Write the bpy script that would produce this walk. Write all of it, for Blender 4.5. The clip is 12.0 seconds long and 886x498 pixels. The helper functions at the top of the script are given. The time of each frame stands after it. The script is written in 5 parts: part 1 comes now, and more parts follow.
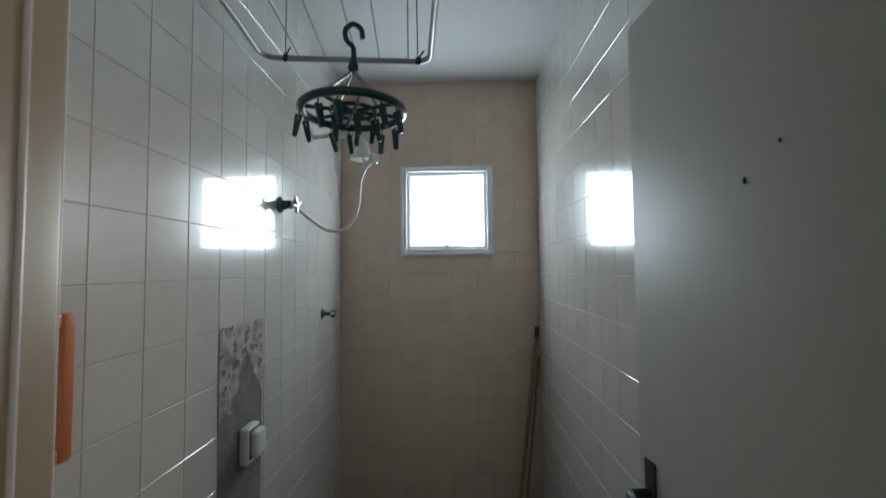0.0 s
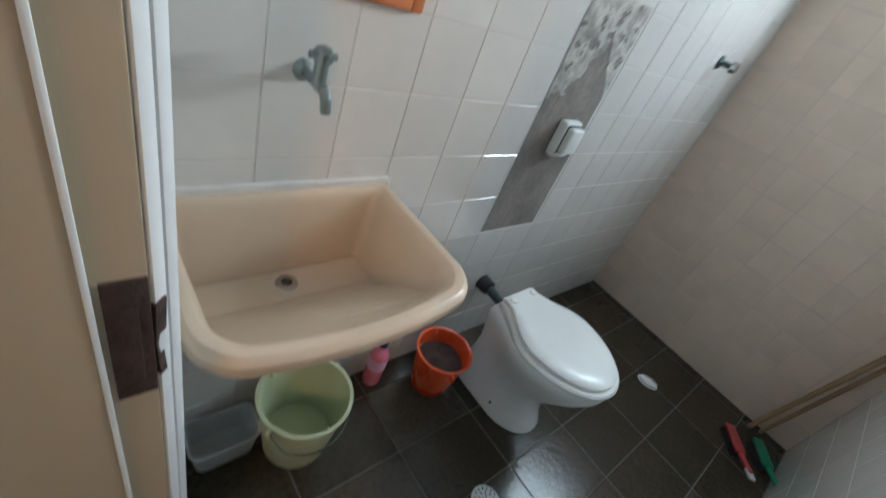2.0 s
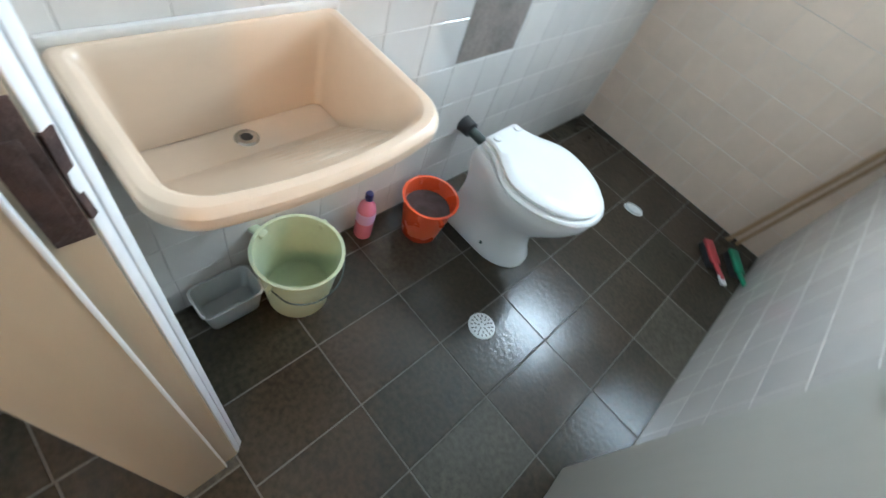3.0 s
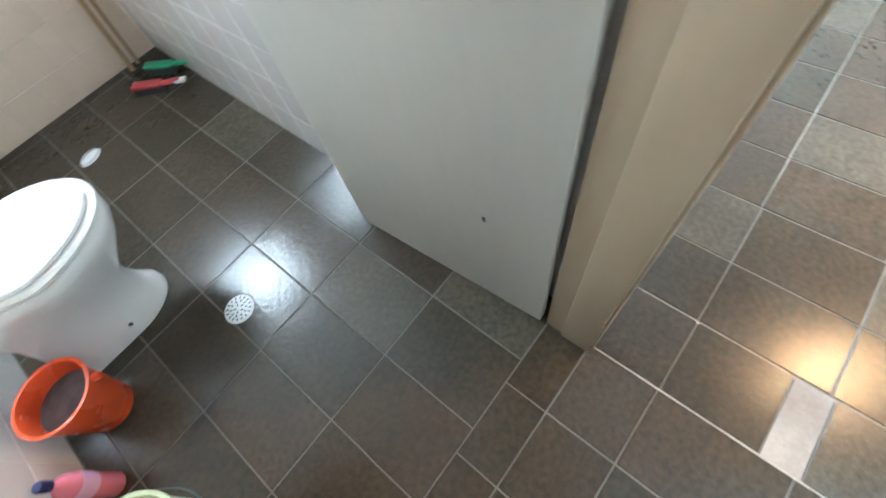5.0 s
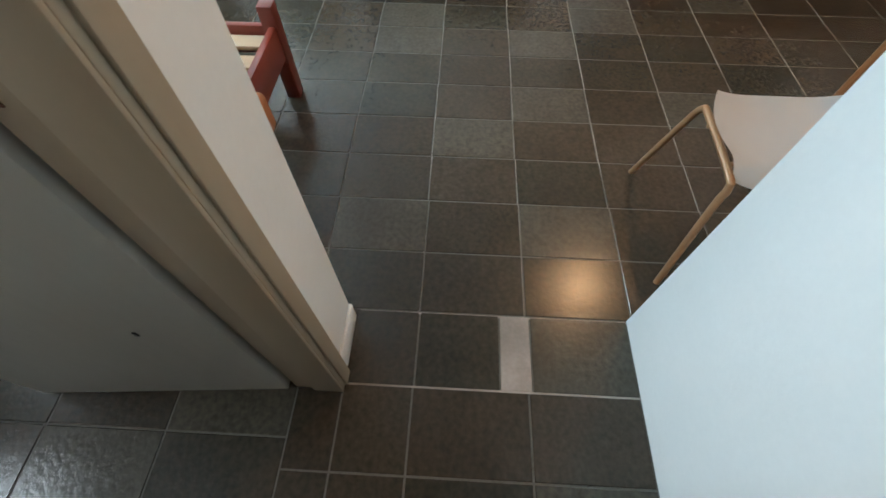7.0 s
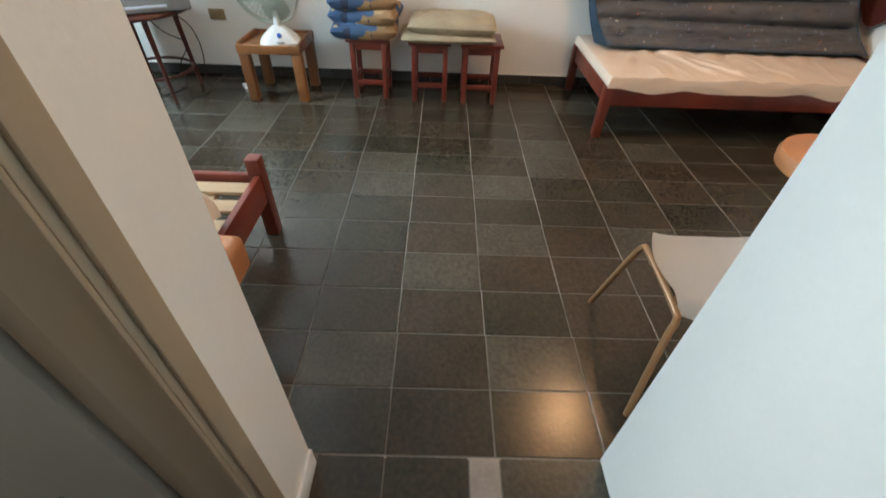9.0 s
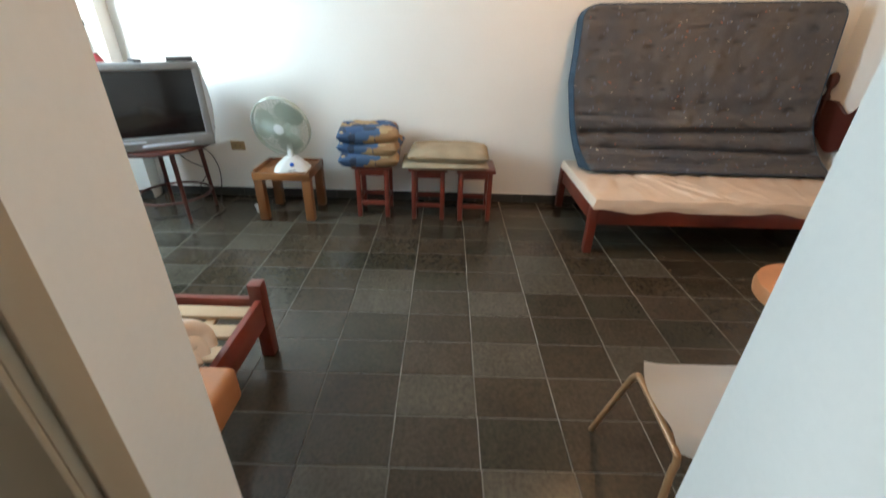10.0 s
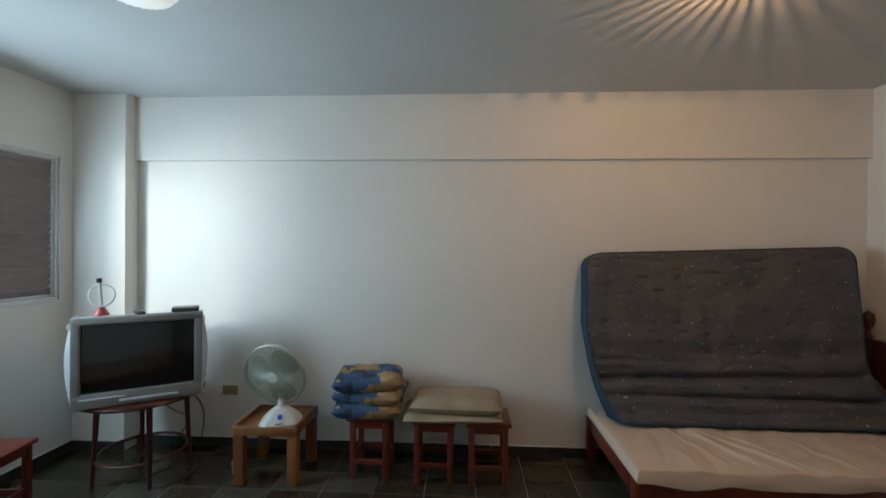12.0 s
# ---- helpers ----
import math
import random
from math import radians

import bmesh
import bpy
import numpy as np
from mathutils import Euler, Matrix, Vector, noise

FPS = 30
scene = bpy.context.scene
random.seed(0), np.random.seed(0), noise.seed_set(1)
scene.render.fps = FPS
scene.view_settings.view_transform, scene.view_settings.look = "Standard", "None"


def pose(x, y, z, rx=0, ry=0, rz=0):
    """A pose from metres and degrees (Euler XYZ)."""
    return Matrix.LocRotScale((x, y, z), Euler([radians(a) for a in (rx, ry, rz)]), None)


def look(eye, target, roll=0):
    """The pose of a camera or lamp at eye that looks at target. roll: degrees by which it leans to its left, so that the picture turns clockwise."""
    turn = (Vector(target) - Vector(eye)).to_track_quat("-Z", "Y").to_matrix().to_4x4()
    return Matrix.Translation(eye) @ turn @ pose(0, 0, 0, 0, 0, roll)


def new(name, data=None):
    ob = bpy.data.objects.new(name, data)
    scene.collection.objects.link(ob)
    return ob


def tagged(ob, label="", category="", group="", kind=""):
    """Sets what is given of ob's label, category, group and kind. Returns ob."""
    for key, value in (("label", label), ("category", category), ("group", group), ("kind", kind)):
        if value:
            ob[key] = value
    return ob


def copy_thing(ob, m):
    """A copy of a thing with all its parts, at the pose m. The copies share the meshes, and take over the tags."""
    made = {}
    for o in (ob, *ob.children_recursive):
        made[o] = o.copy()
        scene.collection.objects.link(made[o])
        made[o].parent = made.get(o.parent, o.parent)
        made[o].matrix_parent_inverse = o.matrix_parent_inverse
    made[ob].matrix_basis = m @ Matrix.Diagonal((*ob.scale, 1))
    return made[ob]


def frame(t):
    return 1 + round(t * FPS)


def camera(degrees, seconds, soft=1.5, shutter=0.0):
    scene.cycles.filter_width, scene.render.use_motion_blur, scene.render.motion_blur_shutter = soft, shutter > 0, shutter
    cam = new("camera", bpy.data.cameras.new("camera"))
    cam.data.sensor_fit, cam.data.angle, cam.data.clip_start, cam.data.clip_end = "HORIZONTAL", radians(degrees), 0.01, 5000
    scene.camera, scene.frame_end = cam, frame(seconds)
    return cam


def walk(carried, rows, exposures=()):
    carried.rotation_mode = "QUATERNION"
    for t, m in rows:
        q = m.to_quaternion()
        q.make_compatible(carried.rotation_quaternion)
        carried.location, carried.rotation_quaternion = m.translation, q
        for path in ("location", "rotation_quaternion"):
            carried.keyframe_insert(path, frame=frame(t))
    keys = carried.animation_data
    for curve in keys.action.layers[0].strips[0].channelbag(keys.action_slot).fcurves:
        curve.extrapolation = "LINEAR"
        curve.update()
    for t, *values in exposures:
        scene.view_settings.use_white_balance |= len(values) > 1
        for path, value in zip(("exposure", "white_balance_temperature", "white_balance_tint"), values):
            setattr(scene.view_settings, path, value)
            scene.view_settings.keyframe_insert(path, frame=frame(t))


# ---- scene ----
cam = camera(92.8, 12.0, shutter=0.4)
PATH = [
    (0, (0.638, 0.922, 1.506), (0.597, 2.919, 1.601), -0.5),
    (0.5, (0.676, 0.968, 1.463), (0.437, 2.95, 1.337), 2.0),
    (1, (0.72, 1.019, 1.41), (0.102, 2.869, 0.966), 7.6),
    (1.5, (0.695, 1.083, 1.357), (-0.262, 2.662, 0.589), 14.7),
    (2, (0.655, 1.129, 1.309), (-0.378, 2.414, 0.177), 23.4),
    (2.5, (0.689, 1.157, 1.297), (-0.07, 2.233, -0.208), 29.4),
    (2.7, (0.688, 1.165, 1.29), (0.023, 2.21, -0.28), 29.1),
    (4.3, (0.695, 1.089, 1.190), (1.006, 2.288, -0.382), -6.4),
    (4.5, (0.692, 1.069, 1.204), (1.141, 2.142, -0.423), -9.6),
    (5, (0.714, 1.030, 1.190), (1.281, 1.800, -0.571), -16.8),
    (5.5, (0.688, 0.971, 1.178), (1.477, 1.619, -0.541), -13.0),
    (6, (0.721, 0.901, 1.190), (1.653, 1.329, -0.525), -7.6),
    (6.5, (0.797, 0.799, 1.196), (1.796, 0.966, -0.529), -1.4),
    (6.7, (0.804, 0.772, 1.192), (1.836, 0.872, -0.530), -0.3),
    (8.3, (0.800, 0.703, 1.230), (2.02, 0.655, -0.370), 2.5),
    (8.5, (0.797, 0.702, 1.241), (2.095, 0.664, -0.278), 2.4),
    (9, (0.812, 0.703, 1.257), (2.306, 0.676, -0.072), 2.4),
    (9.5, (0.817, 0.690, 1.308), (2.447, 0.668, 0.149), 1.9),
    (10, (0.830, 0.672, 1.364), (2.591, 0.671, 0.417), 1.5),
    (10.5, (0.846, 0.649, 1.421), (2.767, 0.684, 0.869), 0.9),
    (11, (0.883, 0.617, 1.470), (2.865, 0.712, 1.220), 0.7),
    (11.5, (0.970, 0.604, 1.497), (2.964, 0.708, 1.389), 0.5),
    (12, (1.146, 0.599, 1.525), (3.143, 0.703, 1.519), 0.4),
]
EXPOSURES = [
    (0.0, -2.25, 6250, 5), (0.5, -2.25, 6200, 5), (1.0, -2.1, 6150, 6), (1.5, -1.8, 6050, 6), (2.0, -0.8, 5950, 4), (2.5, -0.1, 5750, 3),
    (4.3, 0.6, 5900, 5), (5.0, 0.9, 5950, 5), (5.5, 0.92, 6000, 5), (6.0, 0.4, 6050, 5), (6.5, -0.8, 6250, 6),
    (8.5, -1.0, 6900, 9), (9.5, -0.92, 7000, 10), (10.5, -1.6, 6850, 8), (11.0, -1.95, 6700, 7), (11.5, -2.2, 6700, 7), (12.0, -2.6, 6650, 7),
]
walk(cam, [(t, look(eye, target, roll)) for t, eye, target, roll in PATH], EXPOSURES)

# ---- light ----
world = bpy.data.worlds.new("sky")
scene.world = world
world.use_nodes = True
wn = world.node_tree.nodes
sky = wn.new("ShaderNodeTexSky")
sky.sky_type, sky.sun_disc = "NISHITA", False
sky.sun_elevation, sky.sun_rotation = radians(48), radians(140)
world.node_tree.links.new(sky.outputs[0], wn["Background"].inputs[0])
wn["Background"].inputs[1].default_value = 0.12


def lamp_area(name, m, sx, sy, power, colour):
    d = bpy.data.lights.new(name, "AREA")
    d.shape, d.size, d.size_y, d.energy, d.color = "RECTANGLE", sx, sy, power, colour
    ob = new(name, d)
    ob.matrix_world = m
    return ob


def lamp_point(name, place, power, colour, radius=0.04):
    d = bpy.data.lights.new(name, "POINT")
    d.energy, d.color, d.shadow_soft_size = power, colour, radius
    ob = new(name, d)
    ob.location = place
    return ob


sun_data = bpy.data.lights.new("sun", "SUN")
sun_data.energy, sun_data.angle, sun_data.color = 2.0, radians(0.6), (1.0, 0.95, 0.87)
sun = new("sun", sun_data)
sun.matrix_world = look((0, 0, 10), (0.9, 1.1, 8.4))
lamp_area("bathroom_daylight", look((0.611, 3.473, 1.8625), (0.611, 0, 1.8625)), 0.452, 0.435, 40, (0.78, 0.90, 1.0))
lamp_area("living_daylight", look((3.02, 3.605, 1.65), (3.02, 0, 0.75)), 0.94, 0.90, 270, (0.55, 0.80, 1.0))
# The slanting one is added outdoors to throw the bright patch beside the pillar.
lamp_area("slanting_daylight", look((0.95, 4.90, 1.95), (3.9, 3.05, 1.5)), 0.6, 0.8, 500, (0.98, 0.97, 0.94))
lamp_point("warm_bulb", (2.80, -0.52, 2.585), 138, (1.0, 0.56, 0.27), 0.005)
lamp_point("cool_bulb", (2.80, 1.95, 2.585), 3, (0.90, 0.97, 1.0), 0.004)


# ---- materials ----
def material(name, colour, rough=0.5, spread=0.12, scale=4.0, fine=60.0, bump=0.1, metal=0.0, piece=0.0, tint=None,
             rough_spread=0.08, spec=0.5, stretch=(1, 1, 1), coat=0.0):
    """Base colour varied by broad blotches and fine grain, roughness varied and relief from the grain."""
    m = bpy.data.materials.new(name)
    m.use_nodes = True
    n, l = m.node_tree.nodes, m.node_tree.links
    b = n["Principled BSDF"]
    co = n.new("ShaderNodeTexCoord")
    mp = n.new("ShaderNodeMapping")
    mp.inputs["Scale"].default_value = stretch
    info = n.new("ShaderNodeObjectInfo")
    shift = n.new("ShaderNodeVectorMath")
    shift.operation = "MULTIPLY_ADD"
    shift.inputs[1].default_value = (1, 1, 1)
    mul = n.new("ShaderNodeVectorMath")
    mul.operation = "SCALE"
    mul.inputs[3].default_value = 17.0
    l.new(info.outputs["Random"], mul.inputs[0])
    l.new(co.outputs["Object"], mp.inputs[0])
    l.new(mp.outputs[0], shift.inputs[0])
    l.new(mul.outputs[0], shift.inputs[2])
    big, small = n.new("ShaderNodeTexNoise"), n.new("ShaderNodeTexNoise")
    big.inputs["Scale"].default_value, big.inputs["Detail"].default_value = scale, 5
    small.inputs["Scale"].default_value, small.inputs["Detail"].default_value = fine, 4
    l.new(shift.outputs[0], big.inputs[0])
    l.new(shift.outputs[0], small.inputs[0])
    mix = n.new("ShaderNodeMix")
    mix.data_type = "RGBA"
    c2 = tint or tuple(c * (1 - 2.2 * spread) for c in colour)
    mix.inputs[6].default_value = (*colour, 1)
    mix.inputs[7].default_value = (*c2, 1)
    ramp = n.new("ShaderNodeMapRange")
    ramp.inputs[1].default_value, ramp.inputs[2].default_value = 0.35, 0.68
    l.new(big.outputs["Fac"], ramp.inputs[0])
    l.new(ramp.outputs[0], mix.inputs[0])
    hsv = n.new("ShaderNodeHueSaturation")
    val = n.new("ShaderNodeMath")
    val.operation = "MULTIPLY_ADD"
    val.inputs[1].default_value, val.inputs[2].default_value = 2 * spread, 1 - spread
    l.new(small.outputs["Fac"], val.inputs[0])
    last = val.outputs[0]
    if piece:
        each = n.new("ShaderNodeMath")
        each.operation = "MULTIPLY_ADD"
        each.inputs[1].default_value, each.inputs[2].default_value = 2 * piece, 1 - piece
        l.new(info.outputs["Random"], each.inputs[0])
        both = n.new("ShaderNodeMath")
        both.operation = "MULTIPLY"
        l.new(each.outputs[0], both.inputs[0])
        l.new(last, both.inputs[1])
        last = both.outputs[0]
    l.new(last, hsv.inputs["Value"])
    l.new(mix.outputs[2], hsv.inputs["Color"])
    l.new(hsv.outputs[0], b.inputs["Base Color"])
    rr = n.new("ShaderNodeMath")
    rr.operation = "MULTIPLY_ADD"
    rr.inputs[1].default_value, rr.inputs[2].default_value = 2 * rough_spread, rough - rough_spread
    l.new(big.outputs["Fac"], rr.inputs[0])
    l.new(rr.outputs[0], b.inputs["Roughness"])
    b.inputs["Metallic"].default_value = metal
    b.inputs["Specular IOR Level"].default_value = spec
    b.inputs["Coat Weight"].default_value = coat
    if bump:
        bp = n.new("ShaderNodeBump")
        bp.inputs["Strength"].default_value, bp.inputs["Distance"].default_value = bump, 0.004
        add = n.new("ShaderNodeMath")
        add.operation = "ADD"
        l.new(small.outputs["Fac"], add.inputs[0])
        l.new(big.outputs["Fac"], add.inputs[1])
        l.new(add.outputs[0], bp.inputs["Height"])
        l.new(bp.outputs[0], b.inputs["Normal"])
    return m


def pick_colours(m, stops):
    """Gives each piece its own base colour from a ramp driven by Object Info's Random."""
    n, l = m.node_tree.nodes, m.node_tree.links
    mix = next(x for x in n if x.bl_idname == "ShaderNodeMix")
    info = next(x for x in n if x.bl_idname == "ShaderNodeObjectInfo")
    for slot, gain in ((6, 1.0), (7, 0.78)):
        r = n.new("ShaderNodeValToRGB")
        r.color_ramp.interpolation = "CONSTANT"
        e = r.color_ramp.elements
        while len(e) < len(stops):
            e.new(0.5)
        for k, c in enumerate(stops):
            e[k].position = k / len(stops)
            e[k].color = (*[v * gain for v in c], 1)
        l.new(info.outputs["Random"], r.inputs[0])
        l.new(r.outputs[0], mix.inputs[slot])
    return m


M = {}
M["plaster"] = material("white_wall_paint", (0.78, 0.76, 0.72), 0.6, 0.03, 1.3, 90, 0.10, rough_spread=0.05)
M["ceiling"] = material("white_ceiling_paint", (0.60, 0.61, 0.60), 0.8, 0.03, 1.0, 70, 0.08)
M["slate"] = pick_colours(material("slate_tile", (0.1, 0.1, 0.1), 0.215, 0.75, 7, 62, 0.22, piece=0.12, rough_spread=0.04, spec=0.33),
                          [(0.0428, 0.0352, 0.0235), (0.0479, 0.0344, 0.0221), (0.0368, 0.0312, 0.0213), (0.0479, 0.0367, 0.0248), (0.0420, 0.0305, 0.0200),
                           (0.0651, 0.0554, 0.0407), (0.0394, 0.0312, 0.0213), (0.0454, 0.0328, 0.0221)])
M["grout"] = material("pale_grout", (0.104, 0.094, 0.078), 0.8, 0.35, 9, 120, 0.2, tint=(0.10, 0.088, 0.072))
M["skirt_slate"] = material("dark_slate_skirting", (0.045, 0.046, 0.043), 0.4, 0.2, 9, 60, 0.2, piece=0.15)
M["cement_strip"] = material("cement_infill", (0.36, 0.30, 0.26), 0.8, 0.15, 10, 90, 0.3)
M["wall_tile"] = material("glazed_wall_tile", (0.66, 0.63, 0.60), 0.22, 0.025, 6, 30, 0.035, piece=0.03, rough_spread=0.03, coat=1.0)
M["beige_tile"] = material("beige_wall_tile", (0.68, 0.54, 0.43), 0.34, 0.04, 6, 30, 0.05, piece=0.012, rough_spread=0.04)
M["tile_grout"] = material("tile_grout", (0.56, 0.535, 0.51), 0.6, 0.05, 20, 100, 0.1)
M["raw_cement"] = material("bare_cement", (0.235, 0.20, 0.178), 0.9, 0.25, 9, 60, 0.7, tint=(0.155, 0.132, 0.118))
M["old_mortar"] = material("torn_mortar", (0.47, 0.43, 0.39), 0.9, 0.25, 24, 70, 0.8)
M["frame_paint"] = material("beige_door_paint", (0.36, 0.285, 0.20), 0.42, 0.05, 3, 40, 0.12, stretch=(1, 1, 0.2))
M["door_paint"] = material("pale_door_paint", (0.44, 0.428, 0.385), 0.55, 0.04, 2.5, 50, 0.10, stretch=(1, 1, 0.15))
M["alu"] = material("white_aluminium", (0.80, 0.80, 0.79), 0.38, 0.05, 8, 70, 0.05)
M["grey_alu"] = material("grey_aluminium", (0.52, 0.52, 0.52), 0.4, 0.05, 8, 70, 0.05, metal=0.6)


def glass(name, colour=(1, 1, 1), rough=0.0):
    m = bpy.data.materials.new(name)
    m.use_nodes = True
    b = m.node_tree.nodes["Principled BSDF"]
    b.inputs["Base Color"].default_value = (*colour, 1)
    b.inputs["Transmission Weight"].default_value = 1
    b.inputs["Roughness"].default_value = rough
    b.inputs["IOR"].default_value = 1.45
    return m


M["glass"] = glass("window_glass")


# ---- mesh helpers ----
def solid(size, at=(0, 0, 0), turn=(0, 0, 0), bevel=0.0, segments=2, taper=None):
    """A block centred at a place, turned in degrees, its edges rounded."""
    bm = bmesh.new()
    bmesh.ops.create_cube(bm, size=1)
    bmesh.ops.scale(bm, vec=size, verts=bm.verts)
    if taper:
        for v in bm.verts:
            if v.co.z < 0:
                v.co.x *= taper
                v.co.y *= taper
    if bevel:
        bmesh.ops.bevel(bm, geom=bm.edges[:], offset=bevel, segments=segments, affect="EDGES", profile=0.5)
    bm.transform(pose(*at, *turn))
    return bm


def span(lo, hi, bevel=0.0, segments=2):
    """A block between two corners."""
    return solid([h - a for a, h in zip(lo, hi)], [(h + a) / 2 for a, h in zip(lo, hi)], bevel=bevel, segments=segments)


def merged(*bms):
    out = bmesh.new()
    for b in bms:
        me = bpy.data.meshes.new("tmp")
        b.to_mesh(me)
        out.from_mesh(me)
        bpy.data.meshes.remove(me)
        b.free()
    return out


def lathe(profile, n=32, m=None):
    """Turns a profile of (radius, height) round the z axis."""
    bm = bmesh.new()
    rings = []
    for r, z in profile:
        rings.append([bm.verts.new((r * math.cos(2 * math.pi * k / n), r * math.sin(2 * math.pi * k / n), z)) for k in range(n)] if r > 1e-6 else [bm.verts.new((0, 0, z))])
    for a, b in zip(rings, rings[1:]):
        for k in range(n):
            q = (k + 1) % n
            if len(a) == 1 and len(b) == 1:
                continue
            if len(a) == 1:
                bm.faces.new((a[0], b[q], b[k]))
            elif len(b) == 1:
                bm.faces.new((a[k], a[q], b[0]))
            else:
                bm.faces.new((a[k], a[q], b[q], b[k]))
    bmesh.ops.recalc_face_normals(bm, faces=bm.faces)
    if m is not None:
        bm.transform(m)
    return bm


def tube(points, radius, n=10, closed=False):
    """A round tube along a line of points."""
    pts = [Vector(p) for p in points]
    bm = bmesh.new()
    rings = []
    up = Vector((0.31, 0.2, 0.93))
    for i, p in enumerate(pts):
        a = pts[i - 1] if i or closed else p
        b = pts[(i + 1) % len(pts)] if i + 1 < len(pts) or closed else p
        d = (b - a).normalized()
        side = d.cross(up).normalized()
        if rings and side.dot(last_side) < 0 and not closed:
            side = -side
        top = side.cross(d)
        last_side = side
        rad = radius[i] if isinstance(radius, (list, tuple)) else radius
        rings.append([bm.verts.new(p + rad * (math.cos(2 * math.pi * k / n) * side + math.sin(2 * math.pi * k / n) * top)) for k in range(n)])
    pairs = list(zip(rings, rings[1:])) + ([(rings[-1], rings[0])] if closed else [])
    for a, b in pairs:
        for k in range(n):
            bm.faces.new((a[k], a[(k + 1) % n], b[(k + 1) % n], b[k]))
    if not closed:
        bm.faces.new(rings[0][::-1])
        bm.faces.new(rings[-1])
    bmesh.ops.recalc_face_normals(bm, faces=bm.faces)
    return bm


def curve(points, steps=6):
    """A smooth line through the points (Catmull-Rom)."""
    p = [Vector(q) for q in points]
    p = [2 * p[0] - p[1]] + p + [2 * p[-1] - p[-2]]
    out = []
    for i in range(1, len(p) - 2):
        for s in range(steps):
            t = s / steps
            out.append(0.5 * (2 * p[i] + (p[i + 1] - p[i - 1]) * t + (2 * p[i - 1] - 5 * p[i] + 4 * p[i + 1] - p[i + 2]) * t * t
                              + (3 * p[i] - p[i - 1] - 3 * p[i + 1] + p[i + 2]) * t ** 3))
    return out + [p[-2]]


def mesh_of(name, bm, mat, smooth=False):
    me = bpy.data.meshes.new(name)
    bm.to_mesh(me)
    bm.free()
    me.materials.append(M[mat])
    if smooth:
        me.shade_smooth()
        me.set_sharp_from_angle(angle=radians(40))
    return me


def part(name, bm, mat, parent=None, label="", smooth=True):
    ob = new(name, mesh_of(name, bm, mat, smooth))
    ob.parent = parent
    if label:
        ob["label"] = label
    return ob


def thing(name, label, category, at=(0, 0, 0), turn=0, group=""):
    ob = new(name)
    ob.matrix_world = pose(*at, 0, 0, turn)
    return tagged(ob, label, category, group)


def setting(name, bm, mat, label, category, smooth=False):
    return tagged(part(name, bm, mat, None, smooth=smooth), label, category, kind="structure")


# ---- the shell ----
H = 2.65
XL, XR, YF = -0.03, 1.157, 3.46          # bathroom: tiled faces of its side walls and of its far wall
YO, YI = 1.03, 1.155                     # door wall: outer and inner face
XE = 1.325                               # living room's near wall
XN, YN = 1.302, 1.036                    # corner of the bathroom's wall in the living room
XW, YL, YR = 4.27, 3.52, -2.23           # living room's far wall and side walls
YP = 0.212                               # passage's other wall
XB = -0.07                               # passage's end wall
G = 0.0018                               # thickness of wall tiles

setting("wall_bathroom_side", span((-0.20, 1.03, 0), (XL - G, 3.64, H)), "tile_grout", "tiled bathroom side wall with pale glazed tiles", "wall")
WB = bpy.data.objects["wall_bathroom_side"]
wx0, wx1, wz0, wz1 = 0.345, 0.877, 1.605, 2.120
WF = setting("wall_bathroom_far", merged(
    span((XL - G, YF + G, 0), (wx0, 3.64, H)), span((wx1, YF + G, 0), (XR + G, 3.64, H)),
    span((wx0, YF + G, 0), (wx1, 3.64, wz0)), span((wx0, YF + G, wz1), (wx1, 3.64, H))), "tile_grout", "tiled bathroom end wall with a small high window", "wall")
WR = setting("wall_bathroom_partition", span((XR + G, YI, 0), (XN - 0.004, 3.64, H)), "tile_grout", "bathroom wall tiled on its wet side", "wall")
setting("wall_living_near", span((XN - 0.004, YN, 0), (XN, YL, H)), "plaster", "white painted plaster wall behind the bathroom", "wall")
setting("wall_door", merged(span((XL - G, YO, 0), (0.37, YI, H)), span((1.118, YO, 0), (1.146, YI, H)), span((1.146, YN, 0), (XN - 0.004, YI, H)), span((0.37, YO, 2.085), (1.118, YI, H))),
        "plaster", "white painted wall with the bathroom doorway", "wall")
setting("wall_passage_end", span((-0.25, -0.1, 0), (XB, YO, H)), "plaster", "white painted end wall of the passage", "wall")
setting("wall_passage", merged(span((XB, 0.06, 0), (XE, YP, H)), span((1.17, YR, 0), (XE, 0.06, H))), "plaster", "white painted passage wall with a sharp corner", "wall")
setting("wall_living_far", merged(span((XW, YR - 0.15, 0), (XW + 0.15, YL + 0.2, H)), span((XW - 0.040, YR, 2.172), (XW, 3.11, H))),
        "plaster", "white living room wall with a shallow beam line", "wall")
setting("pillar", span((4.14, 3.11, 0), (XW, YL, H), bevel=0.004), "plaster", "white painted corner pillar", "pillar")
lx0, lx1, lz0, lz1 = 2.02, 4.03, 1.135, 2.155
setting("wall_living_window", merged(
    span((XN, YL, 0), (lx0, YL + 0.16, H)), span((lx1, YL, 0), (XW, YL + 0.16, H)),
    span((lx0, YL, 0), (lx1, YL + 0.16, lz0)), span((lx0, YL, lz1), (lx1, YL + 0.16, H))), "plaster", "white painted wall with a shuttered window", "wall")
setting("wall_living_end", span((1.17, YR - 0.15, 0), (XW, YR, H)), "plaster", "white painted living room end wall", "wall")
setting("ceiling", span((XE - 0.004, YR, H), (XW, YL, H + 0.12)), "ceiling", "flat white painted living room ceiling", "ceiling")
